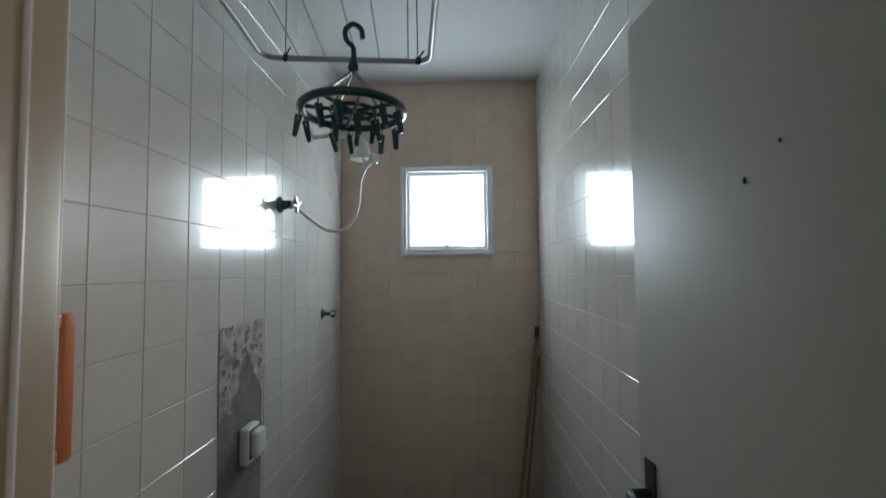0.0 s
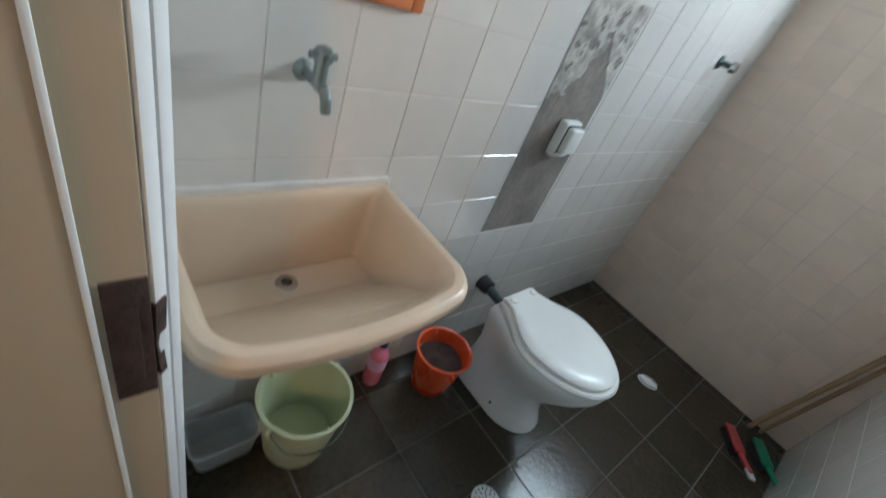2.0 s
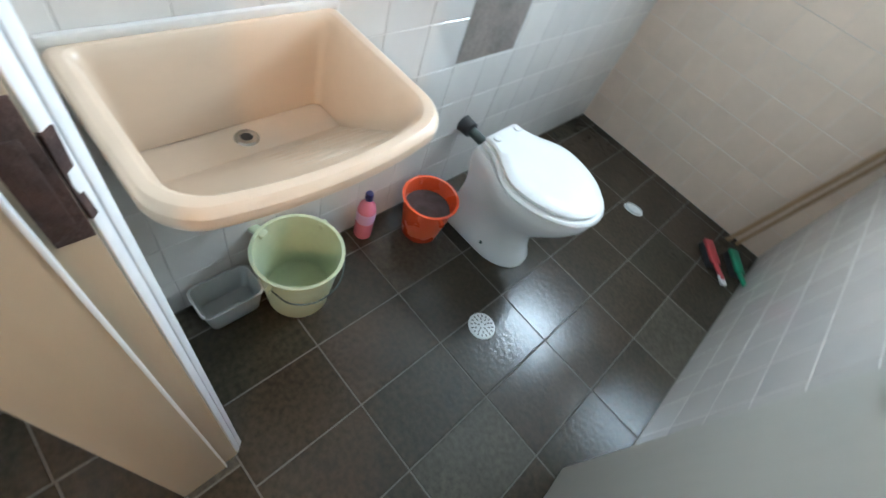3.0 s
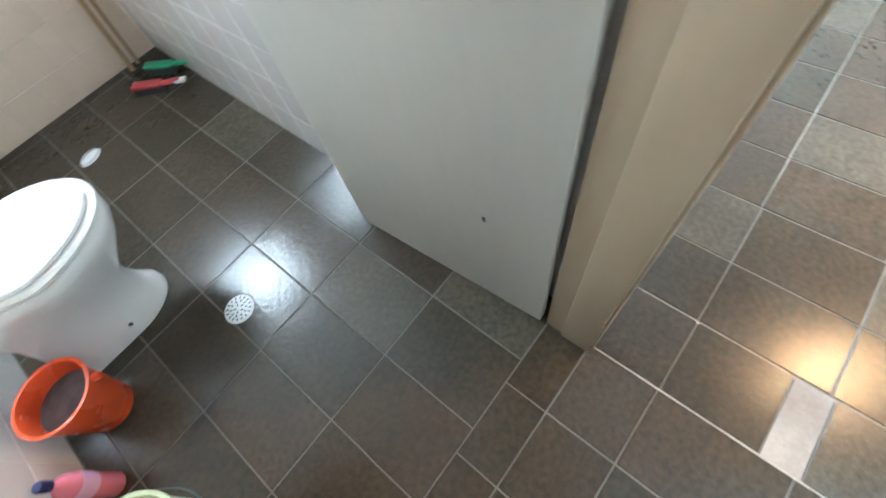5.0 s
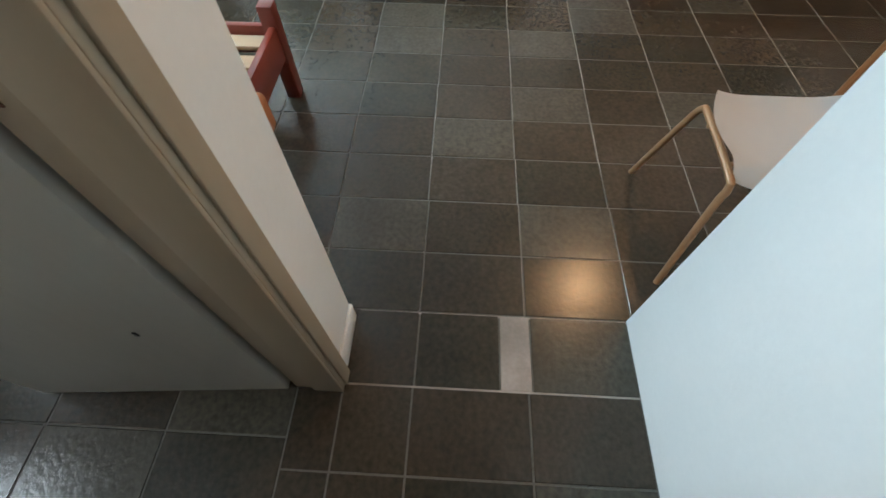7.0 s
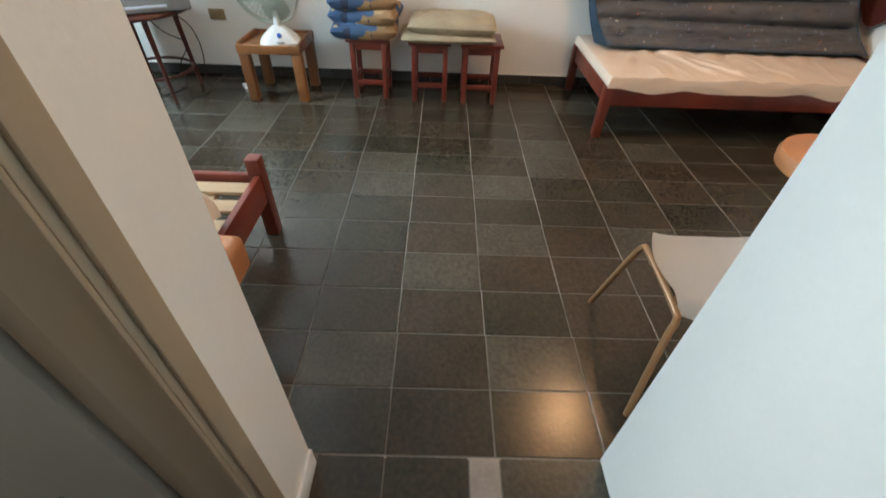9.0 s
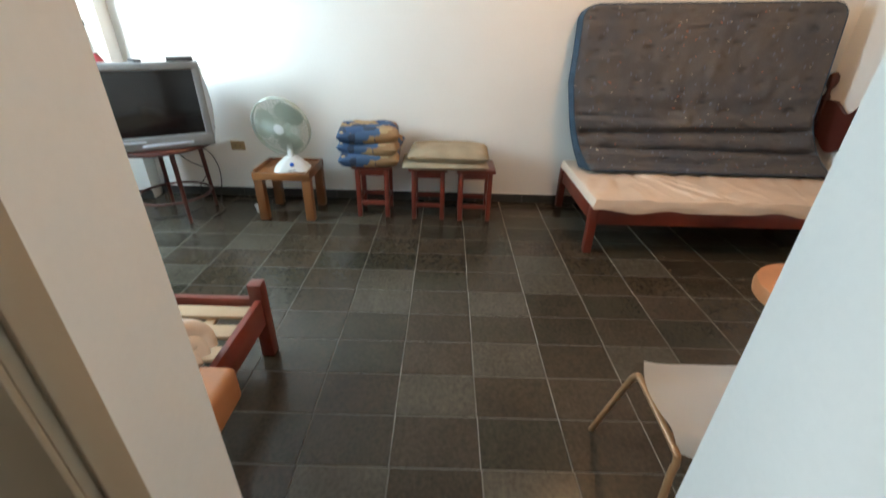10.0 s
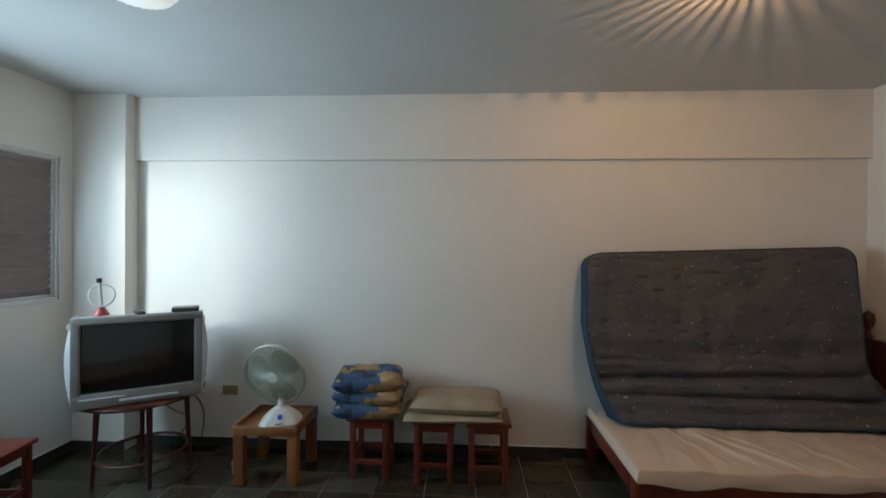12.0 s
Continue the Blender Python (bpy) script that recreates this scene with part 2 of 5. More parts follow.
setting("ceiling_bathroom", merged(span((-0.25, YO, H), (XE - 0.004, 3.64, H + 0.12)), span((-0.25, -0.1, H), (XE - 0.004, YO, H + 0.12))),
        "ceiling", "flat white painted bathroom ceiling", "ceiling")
FLOOR = setting("floor", span((-0.25, YR - 0.15, -0.15), (XW + 0.15, 3.66, -0.0018)), "grout", "dark slate tile floor with pale grout", "floor")

# ---- materials of the things ----
M["porcelain"] = material("white_porcelain", (0.74, 0.73, 0.72), 0.12, 0.02, 5, 40, 0.0, rough_spread=0.03)
M["seat_plastic"] = material("white_seat_plastic", (0.82, 0.81, 0.79), 0.25, 0.02, 5, 40, 0.02)
M["tub"] = material("beige_synthetic_marble", (0.60, 0.47, 0.355), 0.30, 0.03, 5, 60, 0.0, stretch=(1, 0.4, 1), tint=(0.64, 0.51, 0.39))
M["tub_edge"] = material("white_sealant", (0.72, 0.69, 0.66), 0.5, 0.06, 12, 60, 0.15)
M["chrome"] = material("worn_chrome", (0.55, 0.56, 0.57), 0.2, 0.12, 12, 60, 0.02, metal=1.0)
M["dark_metal"] = material("tarnished_metal", (0.10, 0.13, 0.12), 0.35, 0.2, 15, 60, 0.05, metal=0.7)
M["tap_metal"] = material("dull_grey_green_metal", (0.24, 0.28, 0.28), 0.35, 0.15, 15, 60, 0.05, metal=0.6)
M["rag"] = material("dark_wet_rag", (0.13, 0.092, 0.088), 0.9, 0.2, 20, 90, 0.5)
M["pale_joint"] = material("pale_joint_filler", (0.34, 0.31, 0.27), 0.8, 0.25, 4, 60, 0.2, tint=(0.09, 0.08, 0.066))
M["black"] = material("black_plastic", (0.02, 0.02, 0.022), 0.35, 0.15, 10, 60, 0.05)
M["orange_frame"] = material("orange_plastic_frame", (0.56, 0.19, 0.075), 0.3, 0.08, 6, 50, 0.04)
M["mirror"] = material("mirror_silver", (0.85, 0.87, 0.87), 0.03, 0.02, 3, 30, 0.0, metal=1.0, rough_spread=0.02)
M["white_plastic"] = material("white_plastic", (0.70, 0.70, 0.68), 0.3, 0.04, 6, 50, 0.03)
M["hose"] = material("white_hose", (0.66, 0.63, 0.56), 0.35, 0.05, 8, 60, 0.03)
M["teal"] = material("dark_teal_plastic", (0.012, 0.050, 0.058), 0.32, 0.12, 8, 60, 0.03)
M["grey_tube"] = material("grey_enamelled_tube", (0.38, 0.38, 0.37), 0.35, 0.1, 12, 60, 0.04, metal=0.4)
M["cord"] = material("grey_cord", (0.30, 0.29, 0.27), 0.7, 0.15, 30, 120, 0.2)
M["stick_wood"] = material("bare_stick_wood", (0.36, 0.23, 0.12), 0.6, 0.15, 8, 60, 0.15, stretch=(1, 1, 0.1))
M["red_plastic"] = material("red_orange_plastic", (0.78, 0.10, 0.03), 0.28, 0.06, 6, 50, 0.03)
M["green_pale"] = material("pale_green_plastic", (0.56, 0.62, 0.42), 0.35, 0.06, 6, 50, 0.03)
M["milky"] = material("milky_plastic", (0.60, 0.62, 0.62), 0.3, 0.06, 6, 50, 0.03)
M["pink"] = material("pink_liquid_plastic", (0.72, 0.22, 0.32), 0.25, 0.06, 6, 50, 0.02)
M["lilac"] = material("lilac_label", (0.70, 0.42, 0.66), 0.35, 0.06, 6, 50, 0.02)
M["navy"] = material("navy_plastic", (0.02, 0.02, 0.09), 0.3, 0.1, 6, 50, 0.02)
M["red_brush"] = material("red_brush_plastic", (0.34, 0.03, 0.035), 0.4, 0.1, 8, 60, 0.1)
M["green_brush"] = material("green_brush_plastic", (0.01, 0.20, 0.10), 0.4, 0.1, 8, 60, 0.1)
M["red_wood"] = material("reddish_varnished_wood", (0.19, 0.030, 0.016), 0.34, 0.16, 5, 40, 0.08, stretch=(1, 1, 0.15), tint=(0.10, 0.017, 0.010))
M["dark_wood"] = material("dark_mahogany_wood", (0.085, 0.020, 0.014), 0.32, 0.15, 5, 40, 0.06, stretch=(1, 1, 0.2))
M["brown_wood"] = material("brown_varnished_wood", (0.24, 0.092, 0.030), 0.36, 0.14, 5, 40, 0.08, stretch=(1, 1, 0.15), tint=(0.15, 0.055, 0.018))
M["pale_wood"] = material("pale_slat_wood", (0.52, 0.36, 0.22), 0.55, 0.1, 5, 50, 0.1, stretch=(1, 0.15, 1))
M["window_alu"] = material("dull_aluminium", (0.70, 0.71, 0.72), 0.35, 0.05, 8, 70, 0.05)
M["silver"] = material("silver_tv_plastic", (0.22, 0.225, 0.23), 0.36, 0.04, 6, 60, 0.03)
M["silver_blue"] = material("pale_blue_silver_plastic", (0.52, 0.58, 0.66), 0.34, 0.04, 6, 60, 0.03)
M["screen"] = material("dark_picture_tube", (0.012, 0.012, 0.013), 0.12, 0.05, 3, 20, 0.0, rough_spread=0.02)
M["dark_grey"] = material("dark_grey_plastic", (0.06, 0.06, 0.065), 0.45, 0.1, 8, 60, 0.05)
M["sheet"] = material("unbleached_sheet", (0.66, 0.52, 0.41), 0.8, 0.06, 5, 200, 0.15, tint=(0.60, 0.47, 0.37))
M["blue_cloth"] = material("blue_border_cloth", (0.022, 0.055, 0.092), 0.75, 0.15, 14, 160, 0.2)
M["straw"] = material("straw_coloured_cloth", (0.36, 0.285, 0.19), 0.85, 0.1, 9, 180, 0.25)
M["tan_metal"] = material("coppery_enamelled_tube", (0.36, 0.19, 0.09), 0.36, 0.08, 8, 60, 0.03, metal=0.3)
M["tan_seat"] = material("orange_tan_leatherette", (0.42, 0.165, 0.065), 0.45, 0.08, 6, 60, 0.06)
M["socket"] = material("aged_beige_plastic", (0.30, 0.22, 0.12), 0.4, 0.06, 6, 60, 0.03)
M["louvre"] = material("dusty_louvre", (0.26, 0.21, 0.21), 0.5, 0.1, 5, 60, 0.06, piece=0.06)
M["recess"] = material("dark_rusty_recess", (0.045, 0.022, 0.018), 0.8, 0.3, 40, 120, 0.6)
M["rust"] = material("rusty_metal", (0.16, 0.06, 0.03), 0.8, 0.3, 30, 90, 0.5)
M["fan_green"] = material("aged_cream_plastic", (0.40, 0.43, 0.36), 0.32, 0.05, 6, 60, 0.03)
M["blade"] = glass("smoky_blade", (0.72, 0.80, 0.72), 0.25)
for key, tone, power in (("warm_bowl", (1.0, 0.66, 0.36), 7.0), ("cool_bowl", (0.92, 0.97, 1.0), 3.0)):
    M[key] = material(key, (0.8, 0.78, 0.74), 0.3, 0.03, 8, 60, 0.03)
    lit = M[key].node_tree.nodes["Principled BSDF"]
    lit.inputs["Emission Color"].default_value = (*tone, 1)
    lit.inputs["Emission Strength"].default_value = power
M["blue_button"] = material("blue_button", (0.02, 0.10, 0.45), 0.3, 0.05, 6, 60, 0.0)


def patch_material(name, colours, scale, fleck=None):
    """Cloth printed in irregular patches, or a plain weave with scattered flecks."""
    m = material(name, (0.3, 0.3, 0.3), 0.85, 0.12, 10, 220, 0.25)
    n, l = m.node_tree.nodes, m.node_tree.links
    mix = next(x for x in n if x.bl_idname == "ShaderNodeMix")
    co = next(x for x in n if x.bl_idname == "ShaderNodeTexCoord")
    v = n.new("ShaderNodeTexVoronoi")
    v.inputs["Scale"].default_value = scale
    if not fleck:
        v.distance = "CHEBYCHEV"
    l.new(co.outputs["Object"], v.inputs["Vector"])
    r = n.new("ShaderNodeValToRGB")
    r.color_ramp.interpolation = "CONSTANT"
    e = r.color_ramp.elements
    while len(e) < len(colours):
        e.new(0.5)
    if fleck:
        for k, (c, p) in enumerate(zip(colours, fleck)):
            e[k].position, e[k].color = p, (*c, 1)
        l.new(v.outputs["Distance"], r.inputs[0])
    else:
        for k, c in enumerate(colours):
            e[k].position, e[k].color = k / len(colours), (*c, 1)
        sep = n.new("ShaderNodeSeparateColor")
        l.new(v.outputs["Color"], sep.inputs[0])
        l.new(sep.outputs[0], r.inputs[0])
    for slot in (6, 7):
        l.new(r.outputs[0], mix.inputs[slot])
    return m


M["patchwork"] = patch_material("blue_and_tan_patchwork", [(0.030, 0.070, 0.150), (0.36, 0.225, 0.105), (0.33, 0.20, 0.095), (0.022, 0.036, 0.070), (0.40, 0.265, 0.14), (0.045, 0.095, 0.185), (0.30, 0.175, 0.085), (0.28, 0.16, 0.075)], 12)


def ticking_material():
    """Grey-brown quilted ticking: two slow tones, wavy puckers across, small pink and pale flecks."""
    m = material("grey_mattress_ticking", (0.098, 0.090, 0.088), 0.8, 0.20, 3.0, 90, 0.0, tint=(0.062, 0.066, 0.082))
    n, l = m.node_tree.nodes, m.node_tree.links
    b, co = n["Principled BSDF"], n.new("ShaderNodeTexCoord")
    hsv = next(x for x in n if x.bl_idname == "ShaderNodeHueSaturation")
    wobble = n.new("ShaderNodeTexNoise")
    wobble.inputs["Scale"].default_value = 14
    shift = n.new("ShaderNodeVectorMath")
    shift.operation = "MULTIPLY_ADD"
    shift.inputs[1].default_value = (0.05, 0.05, 0.05)
    l.new(co.outputs["Object"], wobble.inputs[0])
    l.new(wobble.outputs["Color"], shift.inputs[0])
    l.new(co.outputs["Object"], shift.inputs[2])
    last = hsv.outputs[0]
    for scale, size, colour, stretch in ((9, 0.085, (0.34, 0.13, 0.09), (1, 1, 2.4)), (8, 0.078, (0.44, 0.41, 0.36), (1, 1, 3.2)), (14, 0.16, (0.12, 0.14, 0.20), (1, 1.5, 1))):
        mp = n.new("ShaderNodeMapping")
        mp.inputs["Scale"].default_value = stretch
        v = n.new("ShaderNodeTexVoronoi")
        v.inputs["Scale"].default_value = scale
        l.new(shift.outputs[0], mp.inputs[0])
        l.new(mp.outputs[0], v.inputs["Vector"])
        near = n.new("ShaderNodeMath")
        near.operation = "LESS_THAN"
        near.inputs[1].default_value = size
        l.new(v.outputs["Distance"], near.inputs[0])
        mix = n.new("ShaderNodeMix")
        mix.data_type = "RGBA"
        mix.inputs[7].default_value = (*colour, 1)
        l.new(near.outputs[0], mix.inputs[0])
        l.new(last, mix.inputs[6])
        last = mix.outputs[2]
    l.new(last, b.inputs["Base Color"])
    return m


M["ticking"] = ticking_material()


# ---- doorway and door ----
FR = thing("door_frame", "beige painted wooden door frame of the bathroom doorway", "door frame")
FR["kind"] = "structure"
part("jamb", merged(span((0.366, YO - 0.004, 0), (0.414, 1.159, 2.05), bevel=0.002), span((0.414, YO - 0.004, 0), (0.424, 1.126, 2.045), bevel=0.003), span((0.366, 1.159, 0), (0.396, 1.168, 2.05))), "frame_paint", FR)
part("jamb", merged(span((1.083, YO - 0.004, 0), (1.120, YI + 0.004, 2.05), bevel=0.003), span((1.075, YO - 0.004, 0), (1.083, 1.108, 2.045), bevel=0.003)), "frame_paint", FR)
# The stop's lit edge, put in as a strip of paler colour.
part("bead", span((0.4145, 1.1245, 0), (0.4248, 1.1285, 2.045), bevel=0.0015), "window_alu", FR, "white strip along the stop's lit edge")
for x, y, w in ((0.4045, 1.1635, 0.0125), (0.3945, 1.1735, 0.0115)):
    part("bead", solid((0.008, w, 2.045), (x, y, 1.0225), (0, 0, 45), bevel=0.0015), "window_alu", FR, "white painted slanting moulding")
part("head", span((0.366, YO - 0.004, 2.05), (1.120, YI + 0.004, 2.087), bevel=0.003), "frame_paint", FR)
part("casing", merged(span((0.352, YO - 0.012, 0), (0.394, YO - 0.004, 2.10), bevel=0.003), span((0.352, YI + 0.004, 0), (0.394, YI + 0.013, 2.10), bevel=0.003)), "alu", FR, "white painted casing strips")
part("casing", merged(span((1.095, YO - 0.012, 0), (1.136, YO - 0.004, 2.10), bevel=0.003)), "frame_paint", FR)
part("strike_recess", merged(span((0.4125, 1.1325, 0.952), (0.4165, 1.1585, 1.078), bevel=0.001), span((0.4155, 1.138, 0.972), (0.4178, 1.151, 1.052), bevel=0.001),
                            solid((0.0090, 0.011, 0.052), (0.4065, 1.1615, 1.022), (0, 3, 45)), solid((0.0090, 0.007, 0.034), (0.4078, 1.1602, 0.984), (0, -4, 45))), "recess", FR, "dark rusty lock recess")
for z in (0.998, 1.82):
    part("hinge", merged(tube([(1.082, 1.161, z - 0.045), (1.082, 1.161, z + 0.045)], 0.006, 10), span((1.0815, 1.136, z - 0.05), (1.0835, 1.158, z + 0.04)), solid((0.004, 0.03, 0.05), (1.082, 1.142, z + 0.05), (8, 0, 0), bevel=0.001)), "rust", FR, "rusty butt hinge")

DOOR = thing("door_1", "pale painted flush door standing open against the tiled wall", "door", (1.074, 1.172, 0), 94.0)
DOOR["kind"] = "structure"
leaf = solid((0.660, 0.034, 2.018), (0.333, -0.017, 1.018), bevel=0.003)
part("leaf", leaf, "door_paint", DOOR)
part("handle_plate", solid((0.036, 0.006, 0.215), (0.618, 0.003, 1.015), bevel=0.0025), "black", DOOR, "black lock plate")
part("lever_handle", merged(tube([(0.618, 0.004, 1.06), (0.618, 0.045, 1.06)], 0.009, 12), tube(curve([(0.618, 0.045, 1.06), (0.600, 0.050, 1.061), (0.55, 0.052, 1.056), (0.508, 0.050, 1.052)], 5), 0.0085, 12)), "black", DOOR, "black lever handle")
part("key_cylinder", lathe([(0, 0.004), (0.009, 0.004), (0.009, 0), (0.0, 0)], 16, pose(0.618, 0.006, 0.965, -90)), "dark_metal", DOOR)
part("coat_hook", solid((0.005, 0.004, 0.009), (0.345, 0.002, 1.626), bevel=0.0015), "dark_metal", DOOR)
part("hole", solid((0.007, 0.003, 0.017), (0.163, 0.001, 0.431), bevel=0.001), "black", DOOR, "dark chip in the paint")
part("hole", solid((0.003, 0.003, 0.006), (0.285, 0.001, 1.665), bevel=0.001), "dark_grey", DOOR, "small filled chip")

part("skirting_board", span((1.146, YN - 0.010, 0.0), (XN, YN, 0.085), bevel=0.003), "alu", bpy.data.objects["wall_door"], "white painted skirting board")
part("skirting_board", span((XN, 1.05, 0.0), (XN + 0.010, 1.40, 0.085), bevel=0.003), "alu", bpy.data.objects["wall_living_near"], "white painted skirting board")


# ---- windows ----
def ring(x0, x1, z0, z1, w, y0, y1, bevel=0.002):
    return merged(span((x0, y0, z0), (x0 + w, y1, z1), bevel), span((x1 - w, y0, z0), (x1, y1, z1), bevel),
                  span((x0 + w, y0, z0), (x1 - w, y1, z0 + w), bevel), span((x0 + w, y0, z1 - w), (x1 - w, y1, z1), bevel))


W1 = thing("window_1", "small white aluminium top-hung bathroom window with obscured glass", "window")
W1["kind"] = "structure"
part("window_frame", merged(ring(0.331, 0.891, 1.590, 2.135, 0.017, 3.444, 3.459), ring(0.346, 0.876, 1.606, 2.119, 0.022, 3.452, 3.53)), "window_alu", W1)
part("sash", ring(0.369, 0.853, 1.629, 2.096, 0.016, 3.475, 3.500), "window_alu", W1)
part("catch", merged(solid((0.03, 0.012, 0.012), (0.611, 3.470, 1.645), bevel=0.002), tube([(0.611, 3.468, 1.648), (0.611, 3.456, 1.668)], 0.004, 8)), "grey_alu", W1)
p1 = part("pane", span((0.386, 3.486, 1.646), (0.836, 3.490, 2.079)), "glass", W1, smooth=False)
p1.visible_shadow = False

W2 = thing("window_2", "wide aluminium window with closed louvred shutters and sliding glass", "window")
W2["kind"] = "structure"
part("window_frame", merged(ring(2.012, 4.040, 1.127, 2.163, 0.011, YL - 0.012, YL - 0.0005), ring(2.022, 4.028, 1.137, 2.153, 0.018, YL - 0.0005, YL + 0.09)), "window_alu", W2)
for a, b in ((2.041, 2.545), (3.500, 4.009)):
    panel = part("shutter", ring(a, b, 1.156, 2.134, 0.020, YL + 0.012, YL + 0.040), "grey_alu", W2, "louvred shutter panel")
    nsl = 20
    slat = mesh_of("slat", solid((b - a - 0.041, 0.064, 0.005), bevel=0.0012, segments=1), "louvre")
    for k in range(nsl):
        s = new("slat", slat)
        s.matrix_world = pose((a + b) / 2, YL + 0.027, 1.196 + k * (0.900 / (nsl - 1)), -58)
        s.parent = panel
for a, b in ((2.545, 3.03), (3.005, 3.500)):
    sash = part("sliding_sash", ring(a, b, 1.167, 2.123, 0.028, YL + 0.044, YL + 0.064), "alu", W2)
    q = part("pane", span((a + 0.028, YL + 0.052, 1.195), (b - 0.028, YL + 0.056, 2.095)), "glass", sash, smooth=False)
    q.visible_shadow = False

glow = bpy.data.materials.new("bright_overcast_sky")
glow.use_nodes = True
gb = glow.node_tree.nodes["Principled BSDF"]
gb.inputs["Base Color"].default_value = (0, 0, 0, 1)
gb.inputs["Emission Color"].default_value = (0.94, 0.97, 1.0, 1)
gb.inputs["Emission Strength"].default_value = 7.0
M["sky_glow"] = glow
setting("backdrop", span((-3.0, 5.2, -0.5), (8.0, 5.25, 6.0)), "sky_glow", "bright hazy sky beyond the windows", "sky")


# ---- bathroom: fixtures ----
def loft(rings, cap_top=True, cap_low=True):
    bm = bmesh.new()
    vs = [[bm.verts.new(p) for p in r] for r in rings]
    n = len(vs[0])
    for a, b in zip(vs, vs[1:]):
        for k in range(n):
            bm.faces.new((a[k], a[(k + 1) % n], b[(k + 1) % n], b[k]))
    if cap_low:
        bm.faces.new(vs[0][::-1])
    if cap_top:
        bm.faces.new(vs[-1])
    bmesh.ops.recalc_face_normals(bm, faces=bm.faces)
    return bm


def seat_outline(a, back, front, tail=0.5, n=16):
    """Half an ellipse in front; behind, flanks that sweep in to a straight back edge of tail times the width."""
    right = [(front * math.cos(math.pi / 2 * k / n), -a * math.sin(math.pi / 2 * k / n)) for k in range(n + 1)]
    right += [(-back * q, -a * (tail + (1 - tail) * 0.5 * (1 + math.cos(math.pi * min(1, q * 1.06))))) for q in [k / n for k in range(1, n + 1)]]
    right += [(-back - 0.004, -a * tail * 0.9), (-back - 0.004, 0)]
    return right + [(x, -y) for x, y in right[-2:0:-1]]


TO = thing("toilet", "white porcelain toilet with closed white plastic lid", "toilet", (0.335, 2.285, 0), 2)
rs = []
for z, a, bk, fr, sh, tl in ((0.0, 0.112, 0.215, 0.150, -0.025, 0.95), (0.025, 0.112, 0.215, 0.150, -0.025, 0.95), (0.06, 0.104, 0.21, 0.128, -0.025, 0.92), (0.12, 0.098, 0.20, 0.106, -0.02, 0.9), (0.18, 0.104, 0.20, 0.112, -0.012, 0.85),
                             (0.24, 0.128, 0.205, 0.150, 0.0, 0.75), (0.30, 0.158, 0.21, 0.200, 0.0, 0.66), (0.345, 0.176, 0.215, 0.226, 0.0, 0.62), (0.372, 0.179, 0.218, 0.230, 0.0, 0.62), (0.384, 0.173, 0.214, 0.224, 0.0, 0.6)):
    rs.append([(x + sh, y, z) for x, y in seat_outline(a, bk, fr, tl)])
part("bowl", loft(rs), "porcelain", TO)
part("seat", loft([[(x, y, z) for x, y in seat_outline(a, b, f, 0.5)] for z, a, b, f in ((0.386, 0.172, 0.200, 0.226), (0.391, 0.181, 0.206, 0.236), (0.401, 0.182, 0.207, 0.237), (0.408, 0.175, 0.203, 0.230))]), "seat_plastic", TO)
part("lid", loft([[(x, y, z) for x, y in seat_outline(a, b, f, 0.5)] for z, a, b, f in ((0.4085, 0.157, 0.200, 0.212), (0.412, 0.163, 0.206, 0.218), (0.421, 0.163, 0.206, 0.218), (0.4275, 0.154, 0.200, 0.208), (0.4295, 0.12, 0.16, 0.17))]), "seat_plastic", TO)
for y in (-0.075, 0.075):
    part("hinge_cap", lathe([(0, 0.012), (0.013, 0.010), (0.015, 0)], 14, pose(-0.180, y * 0.75, 0.424)), "seat_plastic", TO)
    part("floor_bolt", lathe([(0, 0.006), (0.006, 0.005), (0.007, 0)], 10, pose(-0.03, y * 1.44, 0.055, -90 if y > 0 else 90)), "dark_metal", TO)
FP = thing("flush_pipe", "dark flush pipe with a black rubber sleeve at the wall", "pipe", (-0.03, 2.285, 0.33))
part("pipe", tube([(0, 0, 0), (0.16, 0, -0.005)], 0.019, 14), "dark_metal", FP)
part("rubber_sleeve", lathe([(0.021, 0.05), (0.030, 0.045), (0.032, 0.004), (0.034, 0), (0.0, 0)], 18, pose(0.0, 0, 0, 0, 90)), "black", FP)

# laundry sink
SK = thing("laundry_sink", "beige synthetic marble laundry sink with a ribbed washboard", "sink", (0, 0, 0))


